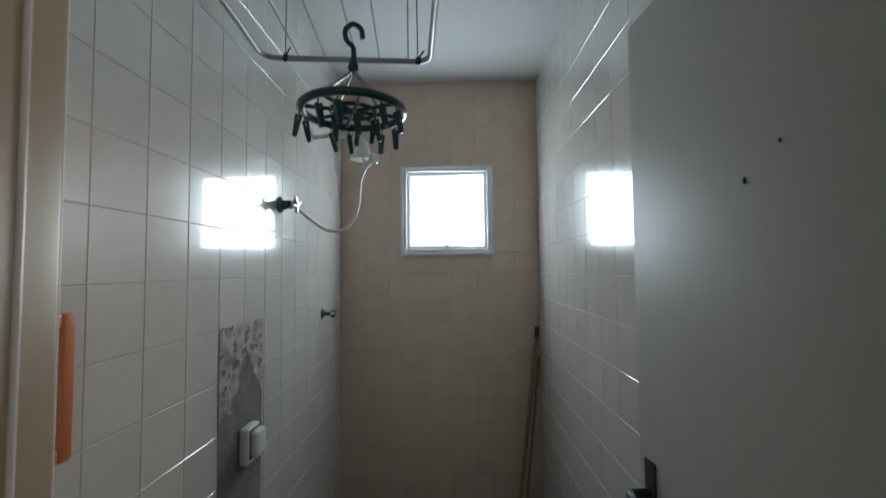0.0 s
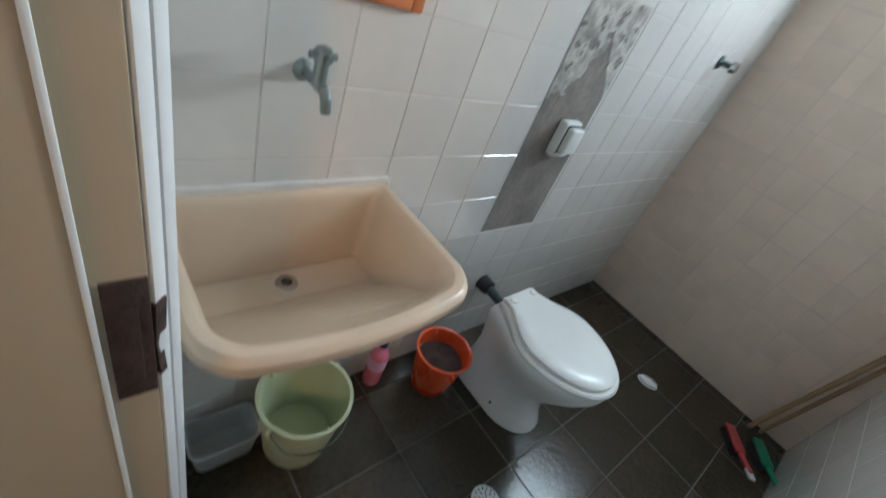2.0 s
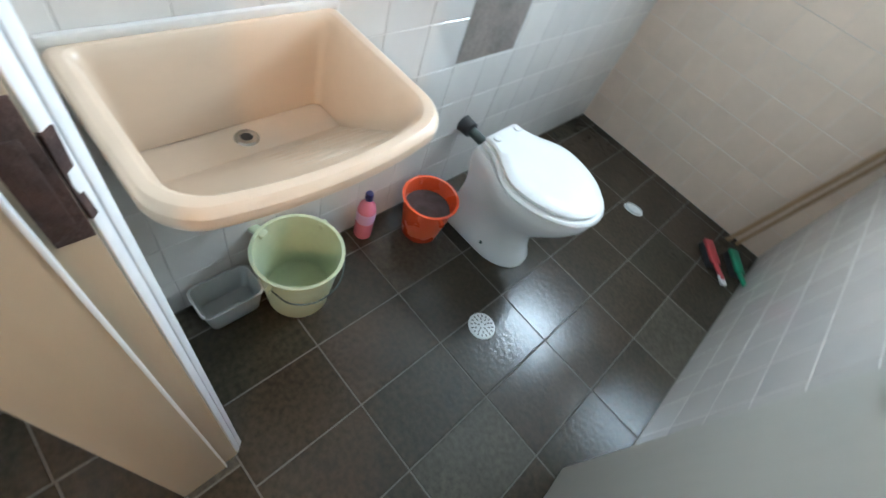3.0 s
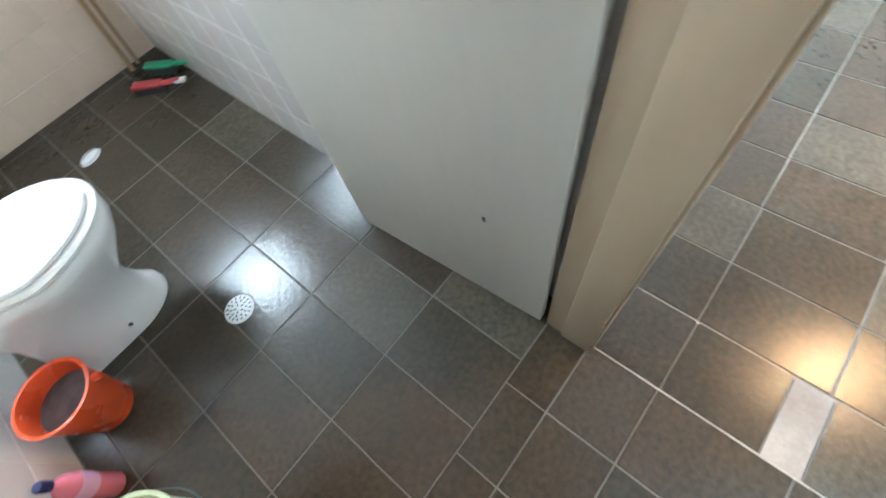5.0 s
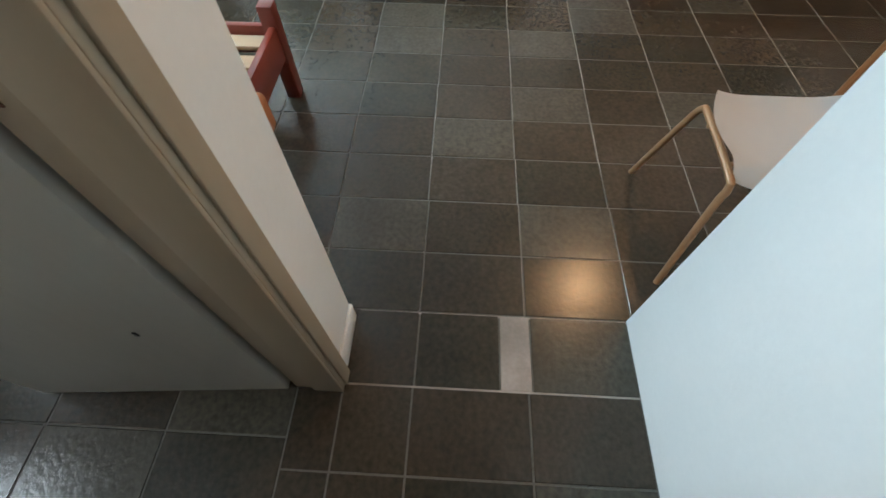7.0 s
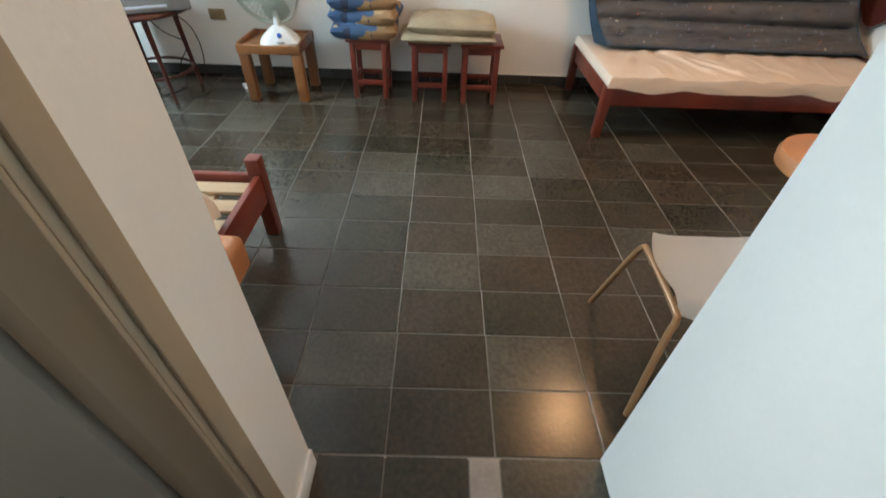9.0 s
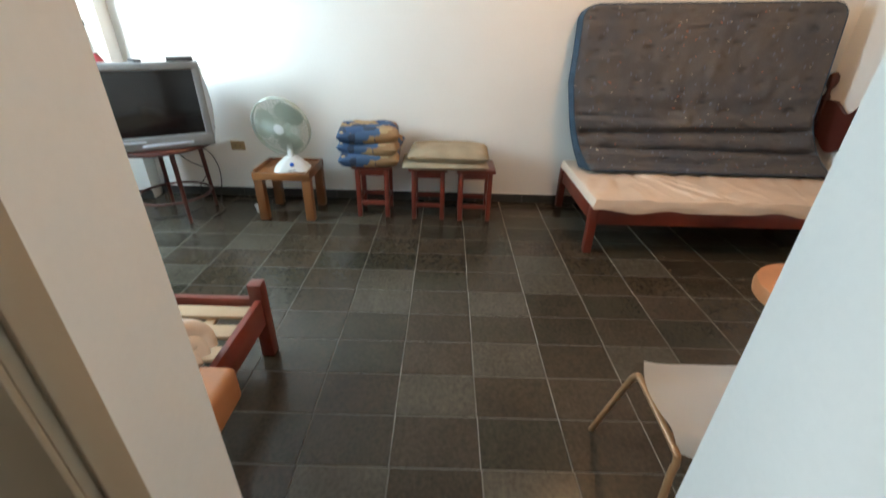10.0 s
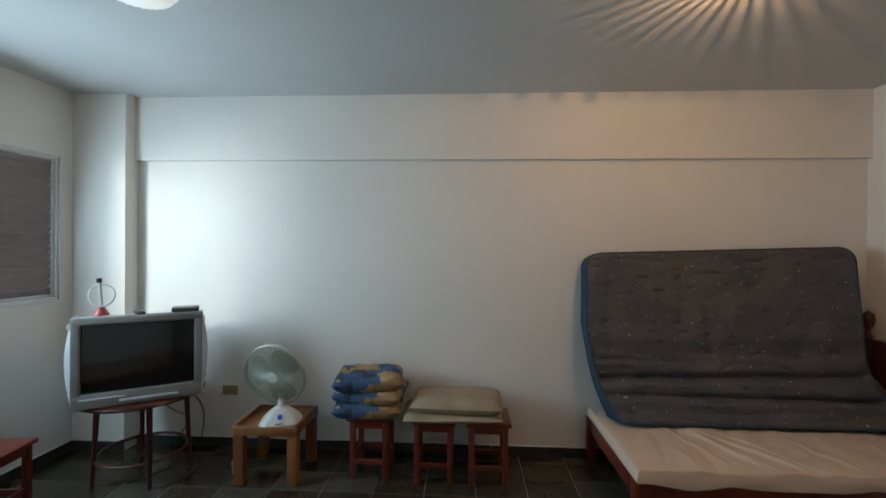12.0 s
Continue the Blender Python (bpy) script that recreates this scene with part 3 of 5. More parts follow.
def sink_shell():
    """A rounded trough: outer skin, rim and inner basin with a flat bottom and a sloping washboard."""
    y0, y1, x0, xs_ = 1.204, 1.686, XL, 0.325
    n = 12

    def outline(inset, bulge, z, x_front, x_back, r):
        a0, a1, b0, b1 = x_back + inset, x_front - inset, y0 + inset, y1 - inset
        rb_, rf = 0.018, max(0.02, 0.062 - inset * 0.5)
        corners = ((a1 - rf, b1 - rf, rf, 0), (a0 + rb_, b1 - rb_, rb_, 90), (a0 + rb_, b0 + rb_, rb_, 180), (a1 - rf, b0 + rf, rf, 270))
        arcs = [[(cx + q * math.cos(radians(s + 90 * k / 8)), cy + q * math.sin(radians(s + 90 * k / 8))) for k in range(9)] for cx, cy, q, s in corners]
        flat_ = []
        for k in range(4):
            flat_ += arcs[k]
            p, q = Vector(arcs[k][-1]), Vector(arcs[(k + 1) % 4][0])
            flat_ += [tuple(p.lerp(q, m / n)) for m in range(1, n)]
        pts = []
        for px, py in flat_:
            if px > (a0 + a1) / 2:
                px += bulge * (1 - ((py - (b0 + b1) / 2) / ((b1 - b0) / 2)) ** 2) * (px - (a0 + a1) / 2) / ((a1 - a0) / 2)
            pts.append((px, py, z(px, py) if callable(z) else z))
        return pts

    rings = [outline(0.050, 0.0, 0.575, 0.150, x0 - 0.04, 0), outline(0.035, 0.0, 0.61, 0.175, x0 - 0.03, 0), outline(0.018, 0.015, 0.70, 0.250, x0 - 0.015, 0), outline(0.006, 0.03, 0.775, 0.316, x0, 0),
             outline(0.0, 0.035, 0.80, xs_ + 0.004, x0, 0), outline(0.0, 0.035, 0.822, xs_ + 0.004, x0, 0), outline(0.008, 0.035, 0.832, xs_, x0, 0),
             outline(0.024, 0.034, 0.831, xs_, x0 - 0.008, 0), outline(0.034, 0.033, 0.818, xs_, x0 - 0.010, 0), outline(0.040, 0.030, 0.79, xs_, x0 - 0.014, 0)]
    return rings, outline


rings, outline = sink_shell()
inner = outline(0.050, 0.0, lambda x, y: 0.632 if x < 0.09 else 0.632 + (x - 0.09) * 0.72, 0.320, XL - 0.02, 0)
bm = loft(rings + [inner], cap_top=False)
basin = part("basin", bm, "tub", SK)
soft = basin.modifiers.new("rounding", "SUBSURF")
soft.levels = soft.render_levels = 1
low = bmesh.new()
cells = {}
NX, NY = 66, 24
for i in range(NX + 1):
    for j in range(NY + 1):
        x, y = -0.020 + i / NX * 0.330, 1.234 + j / NY * 0.424
        z = 0.630 if x < 0.085 else 0.630 + (x - 0.085) * 0.72
        edge = min(1, max(0, (y - 1.44) / 0.03)) * min(1, max(0, (1.625 - y) / 0.02)) * min(1, max(0, (x - 0.115) / 0.02)) * min(1, max(0, (0.28 - x) / 0.02))
        z += 0.0032 * math.sin((x - 0.1) * 2 * math.pi / 0.024) * edge
        cells[i, j] = low.verts.new((x, y, z))
for i in range(NX):
    for j in range(NY):
        low.faces.new((cells[i, j], cells[i + 1, j], cells[i + 1, j + 1], cells[i, j + 1]))
part("washboard", low, "tub", SK, "ribbed sloping washboard")
part("wall_seal", merged(span((XL, 1.206, 0.828), (XL + 0.012, 1.684, 0.846), bevel=0.004), span((XL, 1.684, 0.70), (XL + 0.008, 1.694, 0.84), bevel=0.003)), "tub_edge", SK, "white sealant along the tiles")
dr = part("drain", lathe([(0.0, 0.001), (0.010, 0.001), (0.012, 0.004), (0.021, 0.004), (0.024, 0.0)], 24, pose(0.040, 1.448, 0.631)), "chrome", SK, "metal drain ring")
part("drain_hole", lathe([(0, 0.0015), (0.012, 0.0015), (0.013, 0.0)], 20, pose(0.040, 1.448, 0.6325)), "black", dr)
part("waste_pipe", tube(curve([(0.04, 1.448, 0.57), (0.04, 1.448, 0.44), (0.02, 1.45, 0.38), (-0.03, 1.45, 0.37)], 5), 0.018, 12), "white_plastic", SK)

FA = thing("wall_tap", "tarnished metal wall tap over the laundry sink", "tap", (XL, 1.452, 1.062))
part("body", merged(tube([(0, 0, 0), (0.075, 0, 0)], 0.009, 14), tube(curve([(0.055, 0, 0.0), (0.078, 0.004, -0.008), (0.086, 0.006, -0.036)], 5), [0.009] * 10 + [0.008], 14), tube([(0.06, 0, 0), (0.06, 0, 0.040)], 0.011, 12)), "tap_metal", FA)
part("flange", lathe([(0.010, 0.012), (0.016, 0.006), (0.019, 0)], 20, pose(0.0, 0, 0, 0, 90)), "tap_metal", FA)
part("cross_handle", merged(tube([(0.06, -0.022, 0.046), (0.06, 0.022, 0.046)], 0.006, 10), tube([(0.038, 0, 0.046), (0.082, 0, 0.046)], 0.006, 10), lathe([(0, 0.062), (0.012, 0.058), (0.013, 0.036)], 14, pose(0.06, 0, 0))), "tap_metal", FA)

MI = thing("wall_mirror", "small mirror in a bright orange plastic frame on tiles", "mirror", (XL, 1.556, 1.312))
part("frame", merged(*[solid(s, a, bevel=0.005, segments=3) for s, a in (((0.016, 0.026, 0.250), (0.008, -0.078, 0)), ((0.016, 0.026, 0.250), (0.008, 0.078, 0)),
                                                                            ((0.0155, 0.131, 0.026), (0.008, 0, -0.112)), ((0.0155, 0.131, 0.026), (0.008, 0, 0.112)))]), "orange_frame", MI)
part("glass", solid((0.004, 0.130, 0.206), (0.007, 0, 0)), "mirror", MI, smooth=False)
part("hanging_loop", merged(tube(curve([(0.004, -0.012, 0.13), (0.004, -0.004, 0.17), (0.004, 0.004, 0.17), (0.004, 0.012, 0.13)], 5), 0.0018, 6), lathe([(0, 0.01), (0.004, 0.01), (0.004, 0)], 10, pose(0, 0, 0.172, 0, 90))), "cord", MI)

# stripped patch of wall with the flush button
PA = bmesh.new()
pv = {}
NPY, NPZ = 52, 140
for i in range(NPY + 1):
    for j in range(NPZ + 1):
        y, z = 2.127 + i / NPY * 0.278, 0.603 + j / NPZ * 0.738
        f = noise.noise(Vector((y * 16, z * 16, 1.7))) + 0.5 * noise.noise(Vector((y * 45, z * 45, 4.0)))
        rough = noise.noise(Vector((y * 30, z * 34, 9.0))) + 0.4 * noise.noise(Vector((y * 80, z * 80, 2.0)))
        proud = 0.5 if z > 1.245 - 0.17 * min(1, abs(y - 2.294) / 0.11) ** 0.75 + 0.035 * f and rough < 0.34 else 0
        pv[i, j] = PA.verts.new((XL - 0.0006 + 0.0040 * proud + 0.0009 * f, y, z))
for i in range(NPY):
    for j in range(NPZ):
        PA.faces.new((pv[i, j], pv[i + 1, j], pv[i + 1, j + 1], pv[i, j + 1]))
PM = mesh_of("bare_cement_patch", PA, "raw_cement")
PM.materials.append(M["old_mortar"])
for p in PM.polygons:
    if p.center.x > XL + 0.0008:
        p.material_index = 1
tagged(new("wall_patch", PM), "strip of bare cement where tiles are missing", "wall", kind="structure")
FB = thing("flush_button", "white square flush button box on bare cement", "flush button", (XL, 2.288, 0.955))
part("box", solid((0.030, 0.085, 0.115), (0.015, 0, 0), bevel=0.008, segments=3), "white_plastic", FB)
part("button", solid((0.026, 0.066, 0.082), (0.041, 0.004, 0.004), bevel=0.009, segments=3), "white_plastic", FB)
part("gap", solid((0.004, 0.071, 0.088), (0.030, 0.004, 0.004), bevel=0.001), "black", FB)

SV = thing("shower_valve", "chrome and black shower valve on the tiled wall", "valve", (XL, 2.545, 1.762))
part("body", merged(lathe([(0.0, 0.05), (0.016, 0.048), (0.018, 0.012), (0.030, 0.006), (0.032, 0)], 22, pose(0, 0, 0, 0, 90)), tube([(0.035, -0.035, -0.012), (0.035, 0.045, 0.008)], 0.012, 12)), "dark_metal", SV)
part("star_handle", merged(*[tube([(0.062, 0, 0), (0.062, 0.030 * math.cos(a), 0.030 * math.sin(a))], 0.0085, 8) for a in (0.3, 1.9, 3.4, 5.0)], lathe([(0, 0.075), (0.012, 0.072), (0.013, 0.045)], 14, pose(0, 0, 0, 0, 90))), "chrome", SV)
SH = thing("electric_shower", "white electric shower head with a hanging hose", "shower", (XL, 2.93, 2.15))
part("arm", tube(curve([(0, 0, 0), (0.12, 0, 0.01), (0.22, 0, -0.002), (0.24, 0, -0.02)], 5), 0.011, 12), "chrome", SH)
part("head", lathe([(0.0, 0.0), (0.022, -0.002), (0.030, -0.02), (0.040, -0.06), (0.055, -0.082), (0.056, -0.094), (0.0, -0.096)], 26, pose(0.24, 0, -0.02)), "white_plastic", SH)
part("hose", tube(curve([(0.045, -0.36, -0.385), (0.075, -0.24, -0.43), (0.12, -0.14, -0.468), (0.19, -0.09, -0.45), (0.235, -0.075, -0.36), (0.245, -0.07, -0.24), (0.265, -0.05, -0.16), (0.25, -0.02, -0.11)], 7), 0.008, 10), "hose", SH)
part("hand_shower", merged(tube([(0.255, -0.05, -0.17), (0.30, -0.065, -0.13)], [0.011, 0.014], 12), lathe([(0, 0.006), (0.024, 0.004), (0.028, -0.012), (0.014, -0.028)], 18, pose(0.315, -0.07, -0.12, 30, 60))), "white_plastic", SH)
ST = thing("shower_tap", "chrome tap knob on the tiled wall", "tap", (XL, 3.09, 1.283))
part("stem", lathe([(0.0, 0.045), (0.010, 0.045), (0.011, 0.012), (0.024, 0.006), (0.026, 0)], 18, pose(0, 0, 0, 0, 90)), "dark_metal", ST)
part("knob", lathe([(0, 0.072), (0.018, 0.068), (0.022, 0.05), (0.012, 0.04)], 18, pose(0, 0, 0, 0, 90)), "chrome", ST)

# clothes airer under the ceiling, hung on cords
AI = thing("ceiling_airer", "grey tube clothes airer hung on cords below the ceiling", "clothes airer", (0.30, 2.28, 2.2), 5.5)
L, Wd, r = 1.18, 0.272, 0.05
loop = []
for cx, cy, a0 in ((Wd - r, 0.0 - r, 0), (-Wd + r, -r, 90), (-Wd + r, -L + r, 180), (Wd - r, -L + r, 270)):
    for k in range(6):
        a = radians(a0 + 18 * k)
        loop.append((cx + r * math.cos(a), cy + r * math.sin(a), 0))
part("frame_tube", tube(loop, 0.0095, 12, closed=True), "grey_tube", AI)
for k, x in enumerate((-0.155, -0.07, 0.03, 0.105, 0.20)):
    part("wire", tube([(x, -0.0, 0.004), (x, -L / 2, -0.002), (x, -L, 0.004)], 0.0022, 6), "cord", AI)
for x, y in ((-0.20, -0.004), (0.232, -0.006), (-0.20, -L), (0.232, -L)):
    part("hanging_cord", tube([(x, y, 0), (x * 0.97, y, H - 2.2)], 0.0022, 6), "cord", AI)
    part("knot", merged(solid((0.016, 0.026, 0.026), (x, y, 0.0), (20, 10, 30), bevel=0.006), tube([(x, y, 0.005), (x + 0.02, y - 0.01, 0.03)], 0.003, 6)), "black", AI)
HG = thing("peg_hanger", "dark teal plastic ring hanger with clothes pegs", "hanger", (0.362, 2.095, 1.955), 12)
part("ring", tube([(0.142 * math.cos(2 * math.pi * k / 40), 0.142 * math.sin(2 * math.pi * k / 40), 0) for k in range(40)], 0.0115, 10, closed=True), "teal", HG)
part("inner_ring", tube([(0.062 * math.cos(2 * math.pi * k / 24), 0.062 * math.sin(2 * math.pi * k / 24), 0) for k in range(24)], 0.006, 8, closed=True), "teal", HG)
for k in range(4):
    a = radians(45 * k + 10)
    part("spoke", tube([(0.140 * math.cos(a), 0.140 * math.sin(a), 0), (-0.140 * math.cos(a), -0.140 * math.sin(a), 0)], 0.006, 8), "teal", HG)
part("hook", tube(curve([(0, 0, 0.145), (0, 0, 0.185), (-0.018, 0, 0.205), (-0.022, 0, 0.235), (0.0, 0, 0.255), (0.022, 0, 0.242), (0.026, 0, 0.215)], 6), 0.0075, 10), "teal", HG)
part("hub", lathe([(0, 0.15), (0.012, 0.145), (0.016, 0.125), (0.010, 0.11), (0, 0.108)], 16), "teal", HG)
for k in range(4):
    a = radians(90 * k + 35)
    part("strap", tube([(0.004 * math.cos(a), 0.004 * math.sin(a), 0.115), (0.118 * math.cos(a), 0.118 * math.sin(a), 0.008)], 0.0042, 8), "grey_tube", HG)
peg = mesh_of("peg", merged(solid((0.008, 0.012, 0.062), (0.004, 0, -0.047), (0, 4, 0), bevel=0.002), solid((0.008, 0.012, 0.062), (-0.004, 0, -0.047), (0, -4, 0), bevel=0.002), tube([(-0.008, 0, -0.036), (0.008, 0, -0.036)], 0.005, 8), tube([(0, 0, 0.0), (0, 0, -0.022)], 0.002, 6)), "teal")
for k in range(16):
    a = 2 * math.pi * k / 16 + 0.13
    rr = 0.142 if k % 3 else 0.062
    p = new("peg", peg)
    p.matrix_world = pose(rr * math.cos(a), rr * math.sin(a), -0.008, random.uniform(-14, 14), random.uniform(-14, 14), math.degrees(a) + random.uniform(-40, 40))
    p.parent = HG

# floor fittings, broom sticks, brushes
FD = thing("floor_drain", "round pale perforated floor drain cover", "drain", (0.551, 1.959, 0.0005))
part("plate", lathe([(0, 0.004), (0.036, 0.004), (0.046, 0.003), (0.050, 0.0)], 32), "milky", FD)
for n_, rr in ((5, 0.013), (10, 0.026), (16, 0.038)):
    for k in range(n_):
        a = 2 * math.pi * k / n_
        part("slot", solid((0.0085, 0.0042, 0.001), (rr * math.cos(a), rr * math.sin(a), 0.0042), (0, 0, math.degrees(a))), "black", FD, smooth=False)
TR = thing("floor_trap", "small white oval drain cap on the slate floor", "drain", (0.578, 3.066, 0.0005), 20)
part("cap", lathe([(0, 0.010), (0.026, 0.009), (0.036, 0.004), (0.042, 0)], 26, Matrix.Diagonal((1.2, 0.8, 1, 1))), "white_plastic", TR)
part("rim", lathe([(0.033, 0.012), (0.037, 0.011), (0.038, 0.004)], 26, Matrix.Diagonal((1.2, 0.8, 1, 1))), "milky", TR)
BR = thing("broom_stick", "bare wooden broom stick leaning in the tiled corner", "stick", (0, 0, 0))
part("stick", tube([(0.992, 3.385, 0.012), (1.128, 3.415, 1.125)], 0.0115, 12), "stick_wood", BR)
part("tip", tube([(1.1265, 3.4147, 1.105), (1.1315, 3.4157, 1.165)], [0.0135, 0.0135], 12), "black", BR, "dark plastic tip")
B2 = thing("squeegee_stick", "thin wooden squeegee stick leaning in the tiled corner", "stick", (0, 0, 0))
part("stick", tube([(1.036, 3.405, 0.012), (1.143, 3.432, 0.99)], 0.009, 12), "stick_wood", B2)


def scrub_brush(name, mat, label, at, turn):
    b = thing(name, label, "brush", at, turn)
    part("back", merged(solid((0.145, 0.048, 0.020), (0, 0, 0.040), bevel=0.008, segments=3), solid((0.11, 0.022, 0.018), (0.11, 0, 0.042), (0, -6, 0), bevel=0.007, segments=3)), mat, b)
    bm = bmesh.new()
    for i in range(13):
        for j in range(4):
            q = solid((0.006, 0.006, 0.031), (-0.064 + i * 0.0107, -0.017 + j * 0.0115, 0.0155), (random.uniform(-9, 9), random.uniform(-9, 9), 0))
            me = bpy.data.meshes.new("t")
            q.to_mesh(me)
            bm.from_mesh(me)
            bpy.data.meshes.remove(me)
            q.free()
    part("bristles", bm, "dark_grey", b, "short dark bristles", smooth=False)
    return b


scrub_brush("scrubbing_brush", "red_brush", "red scrubbing brush lying on the slate floor", (0.965, 3.165, 0.0005), -50)
scrub_brush("scrubbing_brush", "green_brush", "green scrubbing brush lying in the corner", (1.075, 3.235, 0.0005), -54)
part("end_cap", solid((0.05, 0.03, 0.014), (0.165, 0, 0.043), bevel=0.005), "milky", [x for x in scene.objects if x.name.startswith("scrubbing_brush")][0])


# ---- bathroom: buckets and bottle ----
def pail(name, label, mat, at, r0, r1, h, wall=0.0035, turn=0):
    b = thing(name, label, "bucket", at, turn)
    part("body", lathe([(0, 0.004), (r0 - 0.004, 0.0), (r0, 0.006), (r0 + (r1 - r0) * 0.86, h * 0.86), (r1, h - 0.008), (r1 + 0.006, h - 0.004), (r1 + 0.006, h), (r1 - wall, h),
                         (r1 - wall - 0.002, h - 0.006), (r0 + (r1 - r0) * 0.86 - wall, h * 0.86), (r0 - wall, 0.010), (0, 0.008)], 40), mat, b)
    for s in (-1, 1):
        part("ear", solid((0.014, 0.030, 0.022), (0, s * (r1 + 0.005), h - 0.022), bevel=0.004), mat, b)
    return b


GB = pail("bucket", "pale green plastic bucket with a wire handle", "green_pale", (0.100, 1.525, 0.001), 0.092, 0.122, 0.245, turn=25)
part("wire_handle", tube(curve([(0, -0.132, 0.225), (0.06, -0.128, 0.195), (0.108, -0.075, 0.165), (0.128, 0.0, 0.160), (0.108, 0.075, 0.165), (0.06, 0.128, 0.195), (0, 0.132, 0.225)], 5), 0.0024, 8), "dark_metal", GB)
part("lip", solid((0.05, 0.03, 0.018), (-0.128, 0, 0.236), (0, 14, 0), bevel=0.006), "green_pale", GB)
part("water", lathe([(0, 0.0), (0.094, 0.0)], 30, pose(0, 0, 0.045)), "green_pale", GB)
RB = pail("bucket", "orange-red plastic bucket half full of dark rags", "red_plastic", (0.112, 2.040, 0.001), 0.070, 0.098, 0.195, turn=70)
part("rag", lathe([(0, 0.012), (0.03, 0.016), (0.062, 0.008), (0.089, 0.0), (0, -0.01)], 30, pose(0, 0, 0.135)), "rag", RB, "dark wet rag")
BA = thing("plastic_basin", "milky white square plastic tub on the floor", "basin", (0.036, 1.338, 0.001))


def rounded(sx, sy, z, r=0.03, n=6):
    pts = []
    for cx, cy, a0 in ((sx - r, sy - r, 0), (-sx + r, sy - r, 90), (-sx + r, -sy + r, 180), (sx - r, -sy + r, 270)):
        for k in range(n):
            a = radians(a0 + 90 * k / (n - 1))
            pts.append((cx + r * math.cos(a), cy + r * math.sin(a), z))
    return pts


part("body", loft([rounded(0.044, 0.070, 0.0, 0.02), rounded(0.047, 0.073, 0.004, 0.022), rounded(0.056, 0.086, 0.098, 0.026), rounded(0.060, 0.090, 0.100, 0.028), rounded(0.060, 0.090, 0.104, 0.028),
                   rounded(0.054, 0.084, 0.104, 0.025), rounded(0.045, 0.071, 0.006, 0.02)]), "milky", BA)
BO = thing("cleaning_bottle", "pink cleaning bottle with a lilac label and navy cap", "bottle", (0.012, 1.842, 0.001))
part("bottle", lathe([(0, 0), (0.030, 0.0), (0.033, 0.006), (0.033, 0.135), (0.028, 0.16), (0.013, 0.182), (0.012, 0.195), (0, 0.195)], 26), "pink", BO)
part("label", lathe([(0.0336, 0.085), (0.0338, 0.09), (0.0338, 0.132), (0.0336, 0.136)], 26), "lilac", BO)
part("cap", lathe([(0.0, 0.222), (0.012, 0.221), (0.0145, 0.215), (0.0145, 0.192), (0.012, 0.190)], 18), "navy", BO)


# ---- living room: ceiling lamps ----
def ceiling_lamp(label, x, y, mat):
    c = thing("ceiling_lamp", label, "lamp", (x, y, H), group="ceiling lamps")
    part("plate", lathe([(0, -0.001), (0.075, -0.001), (0.080, -0.006), (0.078, -0.016), (0.0, -0.018)], 36), "white_plastic", c)
    part("bulb_holder", lathe([(0, -0.018), (0.016, -0.018), (0.016, -0.042), (0, -0.043)], 18), "white_plastic", c)
    n, bm = 28, bmesh.new()
    prof = [(0.135, -0.030), (0.150, -0.040), (0.152, -0.055), (0.125, -0.092), (0.07, -0.112)]
    rr = []
    for q, z in prof:
        rr.append([bm.verts.new((q * (1 + 0.035 * math.cos(k * math.pi)) * math.cos(math.pi * k / n), q * (1 + 0.035 * math.cos(k * math.pi)) * math.sin(math.pi * k / n), z)) for k in range(2 * n)])
    tip = bm.verts.new((0, 0, -0.118))
    for a, b in zip(rr, rr[1:]):
        for k in range(2 * n):
            bm.faces.new((a[k], a[(k + 1) % (2 * n)], b[(k + 1) % (2 * n)], b[k]))
    for k in range(2 * n):
        bm.faces.new((rr[-1][k], rr[-1][(k + 1) % (2 * n)], tip))
    part("fluted_bowl", bm, mat, c, "fluted frosted glass bowl").visible_shadow = False
    # Unseen opaque bars, added so their shadows streak the ceiling like fluted glass.
    rib = mesh_of("rib", solid((0.006, 0.0078, 0.062), bevel=0.001, segments=1), "white_plastic")
    for k in range(40):
        a = 2 * math.pi * k / 40
        s = new("rib", rib)
        s.matrix_world = pose(0.128 * math.cos(a), 0.128 * math.sin(a), -0.034, 0, 0, math.degrees(a))
        s.parent = c
    return c


ceiling_lamp("fluted glass ceiling lamp with a warm bulb", 2.80, -0.52, "warm_bowl")
ceiling_lamp("fluted glass ceiling lamp with a cool bulb", 2.80, 1.95, "cool_bowl")


# ---- living room: television corner ----
TT = thing("tv_table", "round dark red wooden table under the television", "table", (3.868, 2.745, 0), -150)
part("top", lathe([(0, 0.532), (0.335, 0.528), (0.356, 0.535), (0.362, 0.548), (0.356, 0.560), (0.330, 0.562), (0, 0.562)], 48), "dark_wood", TT)
for a in (15, 100, -72, 190):
    c, s = math.cos(radians(a)), math.sin(radians(a))
    part("leg", tube([(0.268 * c, 0.268 * s, 0.0), (0.245 * c, 0.245 * s, 0.534)], [0.012, 0.018], 12), "dark_wood", TT)
part("stretcher_ring", tube([(0.252 * math.cos(2 * math.pi * k / 36), 0.252 * math.sin(2 * math.pi * k / 36), 0.16) for k in range(36)], 0.010, 8, closed=True), "dark_wood", TT)
TV = thing("television", "silver picture-tube television with side speakers, switched off", "television", (3.625, 2.580, 0.563), -58.5)
part("body", merged(loft([[(sx * x, y, 0.27 + sz * z) for x, z in ((-1, -1), (1, -1), (1, 1), (-1, 1))] for y, sx, sz in ((0.05, 0.33, 0.262), (0.16, 0.32, 0.250), (0.34, 0.20, 0.18), (0.40, 0.18, 0.16))])), "dark_grey", TV, smooth=False)
